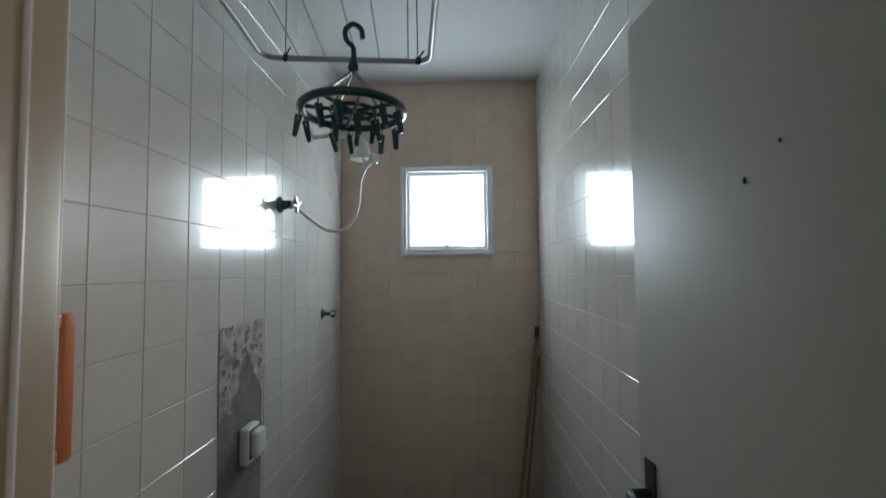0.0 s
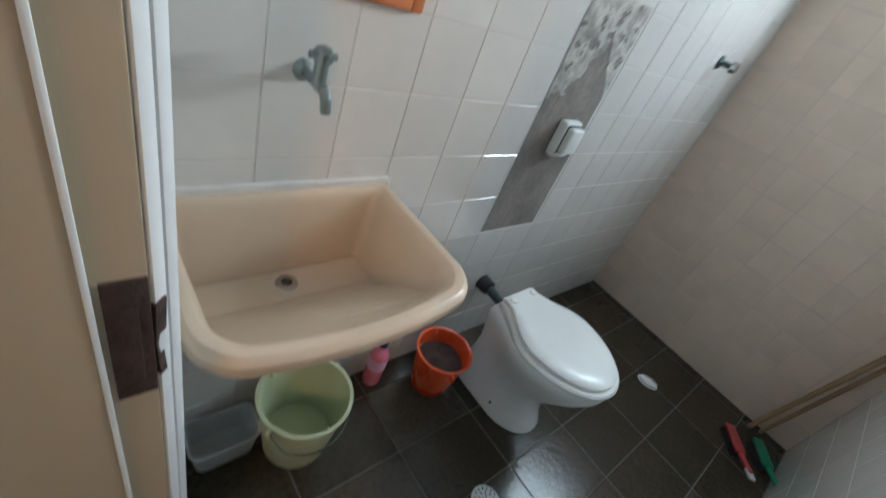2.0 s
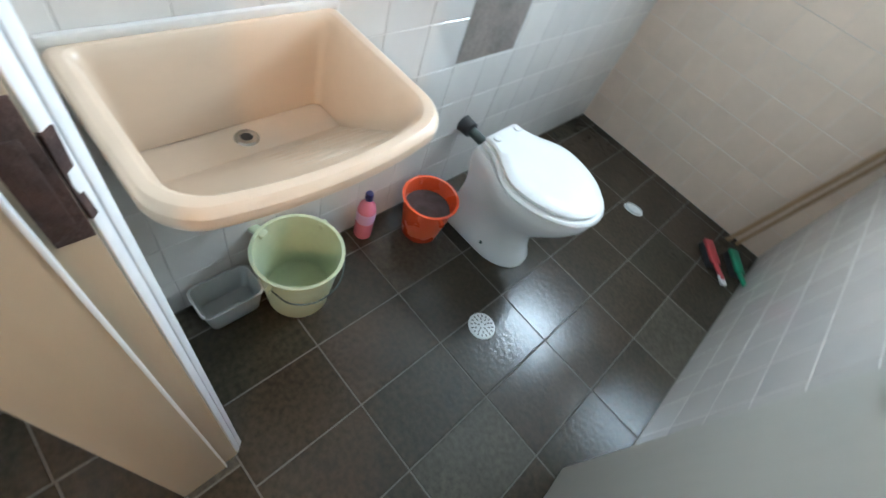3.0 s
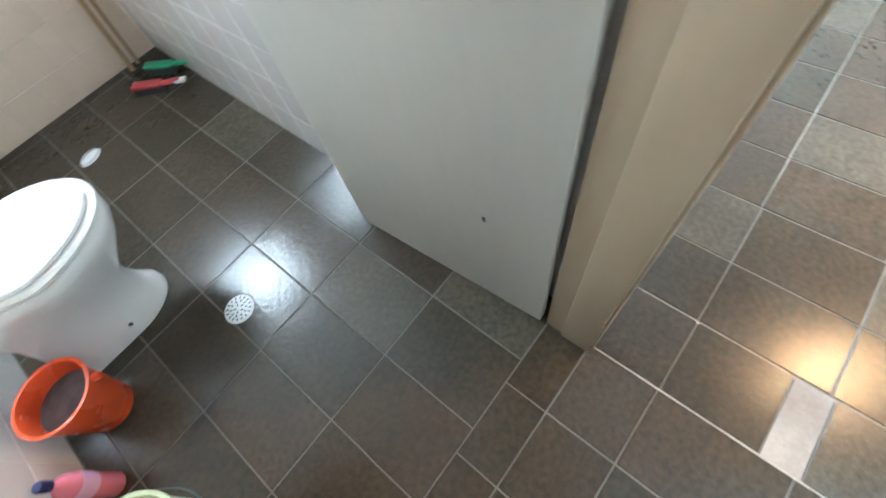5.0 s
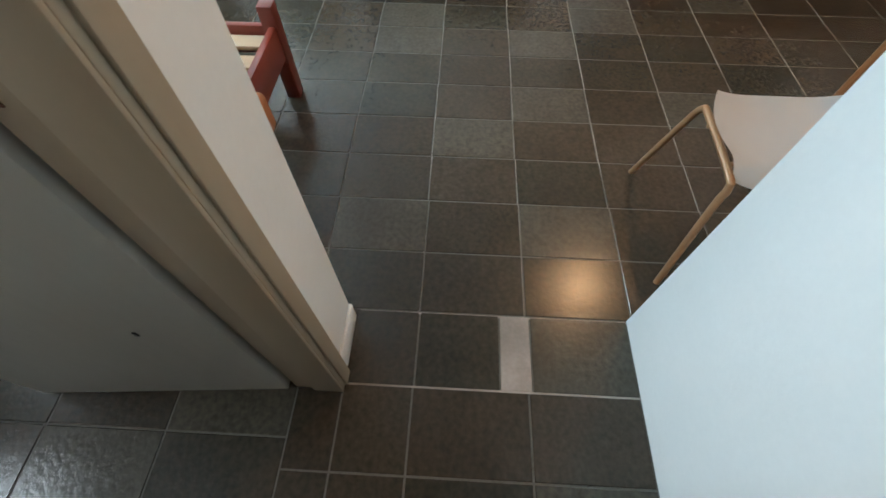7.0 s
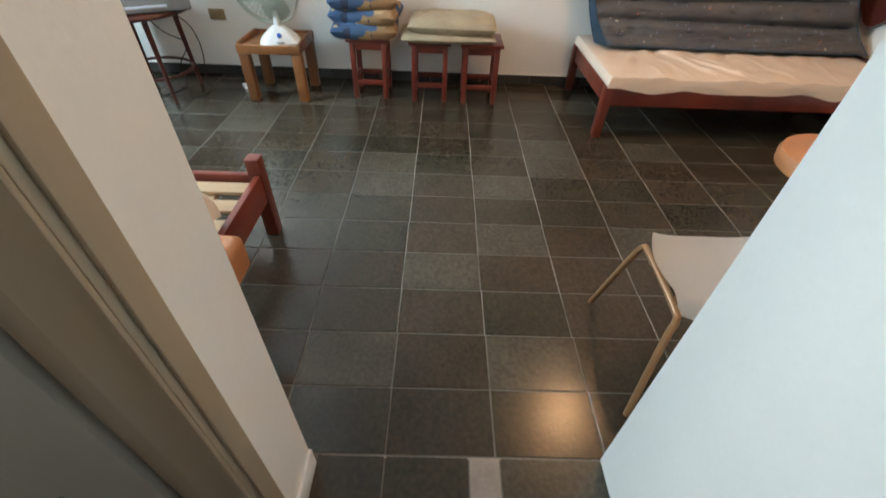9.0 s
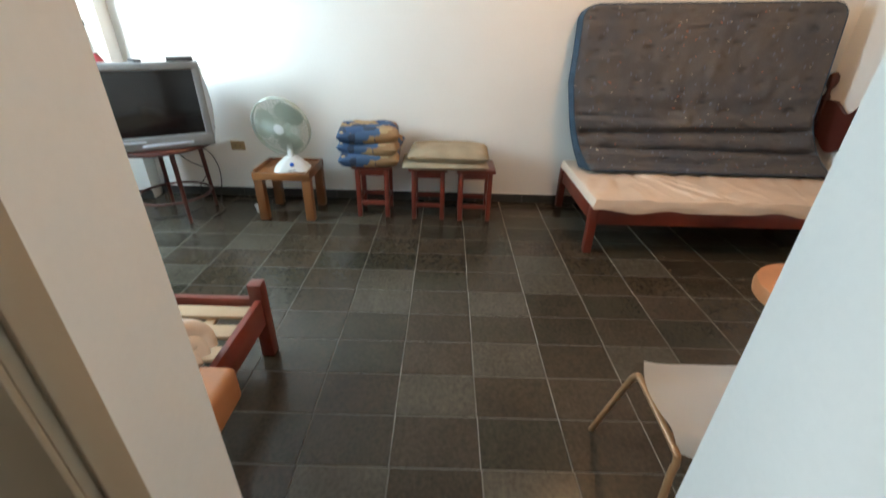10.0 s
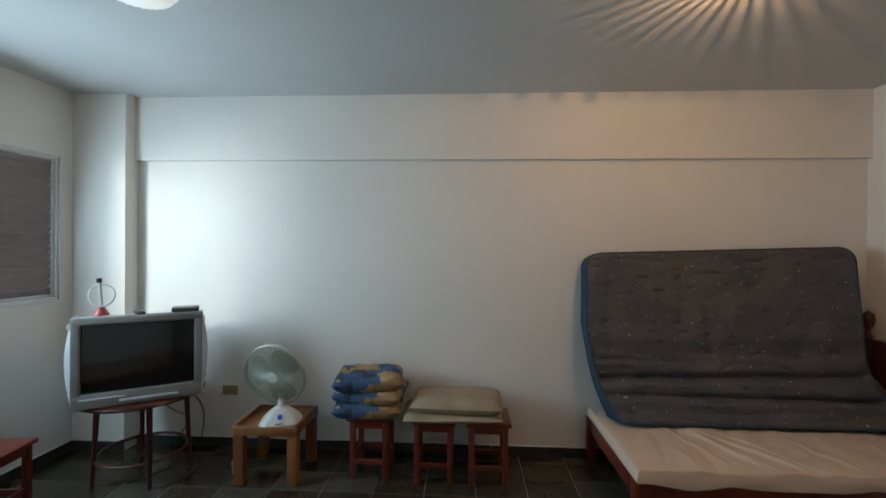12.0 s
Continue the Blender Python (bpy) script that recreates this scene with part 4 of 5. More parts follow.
part("bezel", merged(solid((0.66, 0.07, 0.046), (0, 0.025, 0.516), bevel=0.010, segments=3), solid((0.66, 0.07, 0.086), (0, 0.025, 0.046), bevel=0.010, segments=3),
                     solid((0.044, 0.068, 0.42), (-0.308, 0.025, 0.290), bevel=0.006, segments=3), solid((0.044, 0.068, 0.42), (0.308, 0.025, 0.290), bevel=0.006, segments=3)), "silver", TV)
bm = bmesh.new()
g = {}
for i in range(15):
    for j in range(11):
        u, v = i / 14 * 2 - 1, j / 10 * 2 - 1
        g[i, j] = bm.verts.new((u * 0.292, 0.002 + 0.016 * (u * u + v * v) * 0.5, 0.291 + v * 0.212))
for i in range(14):
    for j in range(10):
        bm.faces.new((g[i, j], g[i + 1, j], g[i + 1, j + 1], g[i, j + 1]))
part("screen", bm, "screen", TV, "dark picture tube")
for s in (-1, 1):
    prof = [(s * (0.330 + 0.032 * math.sin(math.pi * min(1, max(0, (z - 0.02) / 0.5)))), z) for z in [0.02 + k * 0.052 for k in range(11)]]
    rr = [[(s * 0.322, 0.0, z), (x, 0.02, z), (x, 0.11, z), (s * 0.322, 0.14, z)] for x, z in prof]
    sp = part("speaker", loft(rr), "silver_blue", TV, "pale blue-grey side speaker")
    part("notch", solid((0.012, 0.05, 0.035), (s * 0.340, 0.03, 0.488), bevel=0.004), "white_plastic", sp)
    part("notch", solid((0.010, 0.05, 0.010), (s * 0.346, 0.04, 0.115), (0, s * 12, 0), bevel=0.003), "dark_grey", sp)
part("control_strip", merged(solid((0.30, 0.014, 0.016), (0.05, -0.012, 0.035), bevel=0.004), solid((0.22, 0.012, 0.010), (-0.18, -0.012, 0.060), bevel=0.003)), "silver_blue", TV)
part("foot", solid((0.56, 0.30, 0.012), (0, 0.18, 0.006), bevel=0.004), "dark_grey", TV)
tvm = pose(3.625, 2.580, 0.563, 0, 0, -58.5)
AN = thing("tv_antenna", "small indoor aerial with white loop and red base", "antenna", tvm @ Vector((-0.20, 0.075, 0.541)), -58.5)
part("base", lathe([(0, 0.055), (0.012, 0.052), (0.040, 0.004), (0.043, 0)], 24), "red_brush", AN)
part("loop", tube([(0.064 * math.cos(2 * math.pi * k / 32), 0.02 * math.sin(2 * math.pi * k / 32), 0.118 + 0.064 * math.sin(2 * math.pi * k / 32)) for k in range(32)], 0.0055, 8, closed=True), "white_plastic", AN)
part("mast", tube([(0.0, 0, 0.045), (-0.012, 0, 0.20)], 0.008, 10), "white_plastic", AN)
part("tip", tube([(-0.012, 0, 0.195), (-0.014, 0, 0.222)], 0.014, 12), "black", AN)
RC = thing("remote_control", "dark remote control lying on the television", "remote control", tvm @ Vector((-0.01, 0.055, 0.5405)), -40)
part("case", solid((0.045, 0.11, 0.016), (0, 0, 0.008), bevel=0.005), "dark_grey", RC)
part("keys", merged(*[solid((0.007, 0.007, 0.003), (-0.012 + 0.012 * i, -0.04 + 0.014 * j, 0.017), bevel=0.001) for i in range(3) for j in range(5)]), "silver", RC)
DB = thing("decoder_box", "flat black decoder box on top of the television", "decoder", tvm @ Vector((0.235, 0.075, 0.5405)), -58.5)
part("case", solid((0.15, 0.12, 0.024), (0, 0, 0.013), bevel=0.004), "black", DB)
part("front_panel", solid((0.13, 0.003, 0.012), (0, -0.061, 0.013)), "dark_grey", DB, smooth=False)
for name_, pts in (("black mains cable hanging behind the television table", [(4.02, 2.80, 0.53), (4.08, 2.72, 0.36), (4.16, 2.62, 0.25), (4.10, 2.68, 0.12), (3.98, 2.62, 0.012), (3.80, 2.70, 0.006), (3.72, 2.86, 0.006)]),
                   ("black aerial cable looping to the floor", [(4.05, 2.72, 0.53), (4.17, 2.60, 0.42), (4.22, 2.56, 0.30), (4.16, 2.52, 0.18), (4.05, 2.50, 0.03), (3.90, 2.42, 0.006), (3.70, 2.48, 0.006)]),
                   ("grey cable falling behind the television", [(4.0, 2.88, 0.53), (4.10, 2.94, 0.30), (4.12, 2.98, 0.10), (4.05, 2.95, 0.006), (3.92, 2.98, 0.006)])):
    cb = thing("cable", name_, "cable")
    part("lead", tube(curve(pts, 8), 0.0038, 8), "black", cb)
SO = thing("wall_socket", "aged beige socket plate low on the white wall", "socket", (XW, 2.375, 0.432))
part("plate", solid((0.010, 0.115, 0.072), (-0.005, 0, 0), bevel=0.003), "socket", SO)
for y in (-0.02, 0.02):
    part("hole", solid((0.002, 0.007, 0.007), (-0.0105, y, 0), bevel=0.0005), "black", SO)
PL = thing("plug_adapter", "white plug adapter and dark lead lying by the wall", "adapter", (3.98, 2.17, 0.001), 30)
part("body", solid((0.075, 0.035, 0.03), (0, 0, 0.016), (0, 0, 20), bevel=0.007), "white_plastic", PL)
part("plug", merged(solid((0.04, 0.03, 0.045), (-0.085, 0.01, 0.024), bevel=0.007)), "white_plastic", PL)
part("lead", tube(curve([(-0.08, 0.0, 0.02), (-0.05, -0.04, 0.006), (0.04, -0.06, 0.006), (0.12, -0.02, 0.006), (0.22, -0.05, 0.006)], 6), 0.004, 8), "black", PL)

# side table and fan
TB = thing("side_table", "low brown wooden table with a raised tray edge", "table", (3.945, 1.86, 0), 0)
part("top", solid((0.36, 0.40, 0.022), (0, 0, 0.352), bevel=0.004), "brown_wood", TB)
for sx, sy, a in ((0.022, 0.42, (-0.185, 0)), (0.022, 0.42, (0.185, 0))):
    part("edge_rail", solid((sx, sy, 0.058), (*a, 0.350), bevel=0.006), "brown_wood", TB)
for s in (-1, 1):
    part("edge_rail", solid((0.346, 0.020, 0.066), (0, s * 0.198, 0.356), bevel=0.006), "brown_wood", TB)
for x in (-0.158, 0.158):
    for y in (-0.175, 0.175):
        part("leg", solid((0.062, 0.066, 0.322), (x, y, 0.161), bevel=0.007), "brown_wood", TB)
FN = thing("table_fan", "cream desk fan with a round grille on a white base", "fan", (3.875, 1.805, 0.364), 197)
part("base", loft([rounded(0.100, 0.128, 0.0, 0.06, 8), rounded(0.103, 0.131, 0.014, 0.06, 8), rounded(0.088, 0.112, 0.040, 0.055, 8), rounded(0.058, 0.074, 0.078, 0.045, 8), rounded(0.036, 0.040, 0.105, 0.03, 8)]), "white_plastic", FN)
part("knob", lathe([(0, 0.012), (0.014, 0.010), (0.016, 0)], 18, pose(0.074, 0.0, 0.062, 0, 52)), "blue_button", FN)
part("badge", solid((0.004, 0.05, 0.006), (0.100, 0, 0.026), (0, -20, 0)), "dark_grey", FN)
part("neck", tube([(0, 0, 0.10), (-0.015, 0, 0.19)], [0.024, 0.020], 14), "white_plastic", FN)
hm = pose(-0.015, -0.030, 0.322, 0, 0, -23) @ pose(0, 0, 0, 0, 102, 0)
part("motor", lathe([(0, -0.10), (0.035, -0.098), (0.052, -0.07), (0.055, -0.01), (0.0, -0.01)], 26, hm), "fan_green", FN)
part("guard_ring", lathe([(0.205, 0.0), (0.212, 0.004), (0.214, 0.02), (0.212, 0.036), (0.205, 0.040), (0.202, 0.02), (0.205, 0.0)], 48, hm), "fan_green", FN)
gb_ = []
for k in range(80):
    a = 2 * math.pi * k / 80
    a2 = a + 0.30
    gb_.append(tube([(0.032 * math.cos(a), 0.032 * math.sin(a), 0.062), (0.12 * math.cos(a + 0.15), 0.12 * math.sin(a + 0.15), 0.060), (0.206 * math.cos(a2), 0.206 * math.sin(a2), 0.032)], 0.0021, 5))
gb_ += [tube([(q * math.cos(2 * math.pi * k / 40), q * math.sin(2 * math.pi * k / 40), 0.0595) for k in range(40)], 0.0016, 5, closed=True) for q in (0.075, 0.14)]
gg = merged(*gb_)
gg.transform(hm)
tagged(part("front_grille", gg, "fan_green", FN, "curved wire grille"), kind="")
gb_ = [tube([(0.05 * math.cos(2 * math.pi * k / 40), 0.05 * math.sin(2 * math.pi * k / 40), -0.03), (0.206 * math.cos(2 * math.pi * k / 40), 0.206 * math.sin(2 * math.pi * k / 40), 0.006)], 0.0024, 5) for k in range(40)]
gg = merged(*gb_)
gg.transform(hm)
part("rear_grille", gg, "fan_green", FN)
part("centre_badge", lathe([(0, 0.068), (0.036, 0.066), (0.040, 0.058), (0.0, 0.056)], 26, hm), "white_plastic", FN)
for k in range(3):
    bm = bmesh.new()
    gr = {}
    for i in range(9):
        for j in range(7):
            q, w = 0.035 + i / 8 * 0.155, (j / 6 - 0.5) * (0.7 + 0.9 * math.sin(math.pi * min(1, i / 8 * 0.8 + 0.1)))
            gr[i, j] = bm.verts.new((q * math.cos(w), q * math.sin(w), 0.022 + 0.045 * w * (0.5 + 0.05 * i) * 0.6))
    for i in range(8):
        for j in range(6):
            bm.faces.new((gr[i, j], gr[i + 1, j], gr[i + 1, j + 1], gr[i, j + 1]))
    bmesh.ops.solidify(bm, geom=bm.faces[:], thickness=0.002)
    bm.transform(hm @ pose(0, 0, 0, 0, 0, 120 * k + 20))
    part("blade", bm, "fan_green", FN, "pale plastic fan blade")

# stools and cushions


def make_stool():
    s = thing("stool", "small reddish varnished wooden stool by the wall", "stool", (4.0, 1.22, 0), group="red wooden stools")
    part("seat", solid((0.29, 0.290, 0.026), (0, 0, 0.398), bevel=0.006), "red_wood", s)
    for x in (-0.112, 0.112):
        for y in (-0.108, 0.108):
            part("leg", solid((0.034, 0.034, 0.388), (x, y, 0.194), bevel=0.004), "red_wood", s)
    for y in (-0.108, 0.108):
        part("apron", solid((0.19, 0.018, 0.05), (0, y, 0.360), bevel=0.003), "red_wood", s)
        part("stretcher", solid((0.19, 0.018, 0.032), (0, y, 0.13), bevel=0.003), "red_wood", s)
    for x in (-0.112, 0.112):
        part("apron", solid((0.018, 0.182, 0.05), (x, 0, 0.360), bevel=0.003), "red_wood", s)
        part("stretcher", solid((0.018, 0.182, 0.032), (x, 0, 0.115), bevel=0.003), "red_wood", s)
    return s


s1 = make_stool()
copy_thing(s1, pose(3.975, 0.795, 0))
copy_thing(s1, pose(3.965, 0.44, 0))
s4 = copy_thing(s1, pose(3.30, 3.18, 0, 0, 0, 8))
s4["label"] = "reddish varnished wooden stool below the shuttered window"


def cushion(name, label, mat, at, turn, sx, sy, h, seed, group, puff=4):
    c = thing(name, label, "cushion", at, turn, group)
    bm = bmesh.new()
    N_ = 30
    top, low_ = {}, {}
    for i in range(N_ + 1):
        for j in range(N_ + 1):
            u, v = i / N_ * 2 - 1, j / N_ * 2 - 1
            full = ((1 - abs(u) ** puff) * (1 - abs(v) ** puff)) ** (0.42 if puff < 5 else 0.5)
            pinch = 1 - 0.07 * (u * u) * (1 - v * v) - 0.0 * v
            pinch2 = 1 - 0.07 * (v * v) * (1 - u * u)
            f = noise.noise(Vector((u * 2.2, v * 2.2, seed))) * 0.25 + noise.noise(Vector((u * 6, v * 6, seed + 9))) * 0.14 + abs(noise.noise(Vector((u * 11, v * 5, seed + 4)))) * 0.12
            x, y = u * sx * pinch2, v * sy * pinch
            z = h * 0.5 * full * (1 + f)
            top[i, j] = bm.verts.new((x, y, h * 0.5 + z))
            edge_ = i in (0, N_) or j in (0, N_)
            low_[i, j] = top[i, j] if edge_ else bm.verts.new((x, y, h * 0.5 - h * 0.5 * min(1, full * 1.25)))
    for i in range(N_):
        for j in range(N_):
            bm.faces.new((top[i, j], top[i + 1, j], top[i + 1, j + 1], top[i, j + 1]))
            try:
                bm.faces.new((low_[i, j + 1], low_[i + 1, j + 1], low_[i + 1, j], low_[i, j]))
            except ValueError:
                pass
    part("cover", bm, mat, c)
    return c


zb = 0.411
for k, (dx, dy, tr) in enumerate(((0.0, 0.01, 4), (0.005, -0.005, -5), (-0.01, 0.012, 7))):
    cushion("cushion", "blue and tan patchwork cushion in a pile on a stool", "patchwork", (4.0 + dx, 1.23 + dy, zb + 0.088 * k), tr, 0.185, 0.222, 0.104, 3.1 * k + 1, "patchwork cushions", 7)
for k, (dx, dy, tr) in enumerate(((0.0, 0.0, 3), (0.02, -0.03, -2))):
    cushion("cushion", "flat straw-coloured cushion lying across two stools", "straw", (3.965 + dx, 0.675 + dy, zb + 0.046 * k), tr, 0.19, 0.315 - 0.02 * k, 0.056 + 0.044 * k, 5.3 * k + 2, "straw cushions")

# ---- living room: bed and leaning mattress ----
BX0, BX1, BY0, BY1 = 3.36, 4.24, -2.16, -0.30
BD = thing("bed", "red wooden bed covered with a wrinkled beige sheet", "bed")
for x in (BX0 + 0.03, BX1 - 0.03):
    part("leg", span((x - 0.03, BY1 - 0.035, 0), (x + 0.03, BY1 + 0.018, 0.335), bevel=0.005), "red_wood", BD)
    part("headboard_post", merged(span((x - 0.032, BY0 - 0.055, 0), (x + 0.032, BY0 - 0.002, 0.92), bevel=0.006),
                                  lathe([(0.026, 0.92), (0.030, 0.935), (0.016, 0.955), (0.014, 0.985), (0.030, 1.01), (0.038, 1.045), (0.032, 1.085), (0.012, 1.105), (0, 1.108)], 20, pose(x, BY0 - 0.028, 0))), "dark_wood", BD)
part("side_rail", span((BX0, BY0, 0.215), (BX0 + 0.026, BY1 - 0.03, 0.325), bevel=0.005), "red_wood", BD)
part("side_rail", span((BX1 - 0.026, BY0, 0.215), (BX1, BY1 - 0.03, 0.325), bevel=0.005), "red_wood", BD)
part("foot_rail", span((BX0 + 0.06, BY1 - 0.026, 0.215), (BX1 - 0.06, BY1, 0.325), bevel=0.005), "red_wood", BD)
bm = bmesh.new()
prev = None
NB = 44
cols_ = []
for k in range(NB + 1):
    u = k / NB * 2 - 1
    x = (BX0 + BX1) / 2 + u * ((BX1 - BX0) / 2 - 0.055)
    zt = 0.86 + 0.13 * math.cos(u * math.pi * 1.0) ** 2 * (1 if abs(u) < 0.5 else 0.55) + 0.02 * math.cos(u * 9)
    zl = 0.62 + 0.05 * math.cos(u * math.pi * 2)
    cols_.append([bm.verts.new((x, y, z)) for y, z in ((BY0 - 0.045, zl), (BY0 - 0.045, zt), (BY0 - 0.015, zt), (BY0 - 0.015, zl))])
for a, b in zip(cols_, cols_[1:]):
    for k in range(4):
        bm.faces.new((a[k], a[(k + 1) % 4], b[(k + 1) % 4], b[k]))
bm.faces.new(cols_[0])
bm.faces.new(cols_[-1][::-1])
bmesh.ops.recalc_face_normals(bm, faces=bm.faces)
part("headboard", bm, "dark_wood", BD, "dark carved headboard with a wavy top")
part("lower_headboard", span((BX0 + 0.06, BY0 - 0.042, 0.22), (BX1 - 0.06, BY0 - 0.018, 0.40), bevel=0.004), "dark_wood", BD)
MS = thing("bed_sheet", "wrinkled unbleached sheet over a thin mattress on the bed", "bedding")


CREASES = [(-1.02, 0.58, 0.020, 0.012), (-0.97, 0.45, 0.014, 0.009), (-1.16, 0.75, 0.018, 0.011), (-1.24, 0.62, 0.012, 0.008), (-0.80, 0.30, 0.014, 0.010), (-0.88, 0.62, 0.010, 0.008),
           (-1.45, 0.35, 0.012, 0.012), (-0.62, 0.12, 0.010, 0.014), (-1.70, -0.2, 0.010, 0.012)]


def sheeted():
    """A thin pad under a sheet whose hem falls a little over the rails."""
    bm = bmesh.new()
    NX_, NY_ = 110, 210
    g = {}
    for i in range(NX_ + 1):
        for j in range(NY_ + 1):
            s, t = i / NX_, j / NY_
            hx0, hy1 = 0.075, 0.065
            Lx, Ly = (BX1 - BX0) + hx0, (BY1 - BY0) + hy1 - 0.02
            a, b = s * Lx - hx0, t * Ly
            x, y = BX0 - 0.012 + max(a, 0), BY0 + 0.01 + min(b, BY1 - BY0 - 0.01)
            zt = 0.392
            w = 0.018 * abs(noise.noise(Vector((x * 2.2 + y * 1.1, y * 4.2, 3)))) + 0.010 * noise.noise(Vector((x * 7 + y * 5, y * 8, 8)))
            crease = 0.0
            for y0, lean, high, wide in CREASES:
                crease += high * math.exp(-((y - y0 - lean * (x - 3.4) - 0.012 * noise.noise(Vector((x * 6, y0 * 9, 2)))) / wide) ** 2) * min(1, max(0, (x - 3.37) / 0.10)) * (0.6 + 0.8 * noise.noise(Vector((x * 3, y0 * 20, 7))))
            z = zt + w + max(0, crease) * min(1, max(0, (4.0 - x) / 0.3))
            if a < 0:
                z = zt + a * 1.0 + 0.004 * noise.noise(Vector((y * 14, 1, 1)))
                x = BX0 - 0.012 - 0.010 * math.sin(min(1, -a / 0.05) * 1.5) - 0.006 * noise.noise(Vector((y * 9, a * 20, 2)))
                z += -0.030 * noise.noise(Vector((y * 4.5, 0, 5))) * (-a / hx0)
            over = b - (BY1 - BY0 - 0.01)
            if over > 0:
                z = min(z, zt - over)
                y = BY1 + 0.004 + 0.014 * min(1, over / 0.04)
            g[i, j] = bm.verts.new((x, y, z))
    for i in range(NX_):
        for j in range(NY_):
            bm.faces.new((g[i, j], g[i + 1, j], g[i + 1, j + 1], g[i, j + 1]))
    return bm


part("sheet", sheeted(), "sheet", MS)
part("pad", span((BX0 + 0.004, BY0 + 0.012, 0.326), (BX1 - 0.004, BY1 - 0.006, 0.385), bevel=0.012), "sheet", MS)

MT = thing("leaning_mattress", "grey quilted mattress with blue border leaning on the wall", "mattress")
pp = [Vector((x, 0, z)) for x, z in ((3.850, 0.425), (3.925, 0.500), (3.975, 0.600), (4.012, 0.740), (4.036, 0.93), (4.062, 1.15), (4.088, 1.35), (4.105, 1.495))]
pp = curve(pp, 15)


def mattress():
    n_u, n_v = 150, len(pp)
    bm = bmesh.new()
    front, back = {}, {}
    for j, p in enumerate(pp):
        t = j / (n_v - 1)
        d = (pp[min(j + 1, n_v - 1)] - pp[max(j - 1, 0)]).normalized()
        nrm = Vector((-d.z, 0, d.x))
        ya = -0.405 + 0.175 * min(1, t * 1.6) ** 1.0 + 0.012 * math.sin(t * 5)
        yb = -2.175 + 0.165 * min(1, t * 2.2)
        r = 0.10
        topcut = max(0, t - (1 - r / 1.1)) / (r / 1.1)
        inset = r * (1 - math.sqrt(max(0, 1 - topcut ** 2)))
        for i in range(n_u + 1):
            s = i / n_u
            y = (ya - inset) * (1 - s) + (yb + inset) * s
            wav = t * 19 + 0.75 * noise.noise(Vector((s * 5, t * 5, 1))) + 0.09 * math.sin(s * 95 + 3 * t)
            q = -0.017 * (1 - abs(math.sin(math.pi * wav))) ** 2.6 * max(0, 0.15 + 2.2 * noise.noise(Vector((s * 22, t * 19, 6))))
            q += 0.010 * math.sin(t * 46 + 1.6 * noise.noise(Vector((s * 4, t * 3, 1)))) * (1.0 if t < 0.6 else 0.4)
            q -= 0.040 * math.exp(-((t - 0.36 - 0.03 * s) / 0.018) ** 2) + 0.034 * math.exp(-((t - 0.25 + 0.02 * s) / 0.016) ** 2) * (0.3 + s) + 0.024 * math.exp(-((t - 0.47 + 0.05 * s) / 0.014) ** 2) * (1 - s)
            q += 0.012 * noise.noise(Vector((s * 12, t * 9, 3))) + 0.006 * noise.noise(Vector((s * 30, t * 22, 5)))
            e = min(1, min(s, 1 - s) / 0.02, t / 0.02 + 0.1, (1 - t) / 0.03 + 0.1)
            z_up = 0.05 * s * t
            front[i, j] = bm.verts.new((p.x + nrm.x * (q * e - 0.008 * (1 - e)), y, p.z + nrm.z * q * e + z_up))
            back[i, j] = (p.x - nrm.x * 0.135, y, max(0.405, p.z - nrm.z * 0.135) + z_up)
    for i in range(n_u):
        for j in range(n_v - 1):
            bm.faces.new((front[i, j], front[i + 1, j], front[i + 1, j + 1], front[i, j + 1]))
    f_co = {k: v.co.copy() for k, v in front.items()}
    loop = [(i, 0) for i in range(n_u)] + [(n_u, j) for j in range(n_v - 1)] + [(i, n_v - 1) for i in range(n_u, 0, -1)] + [(0, j) for j in range(n_v - 1, 0, -1)]
    return bm, f_co, back, loop


bm, fco, bco, mloop = mattress()
part("quilted_top", bm, "ticking", MT, "grey-brown flecked quilted cloth")
bm = bmesh.new()
ra = [bm.verts.new(fco[k]) for k in mloop]
rm = [bm.verts.new(fco[k].lerp(Vector(bco[k]), 0.5) + (fco[k] - Vector((4.0, -1.2, 0.95))).normalized() * 0.008) for k in mloop]
rb = [bm.verts.new(bco[k]) for k in mloop]
for a, b in ((ra, rm), (rm, rb)):
    for k in range(len(a)):
        bm.faces.new((a[k], a[(k + 1) % len(a)], b[(k + 1) % len(a)], b[k]))
nu, nv = 150, len(pp)
rear = {k: bm.verts.new(c) for k, c in bco.items()}
for i in range(nu):
    for j in range(nv - 1):
        bm.faces.new((rear[i, j], rear[i, j + 1], rear[i + 1, j + 1], rear[i + 1, j]))
bmesh.ops.remove_doubles(bm, verts=bm.verts[:], dist=0.0002)
bmesh.ops.recalc_face_normals(bm, faces=bm.faces)
part("border", bm, "blue_cloth", MT, "blue cloth border")
part("piping", tube([fco[k] for k in mloop], 0.0055, 6, closed=True), "blue_cloth", MT)
part("piping", tube([Vector(bco[k]) for k in mloop], 0.0055, 6, closed=True), "blue_cloth", MT)

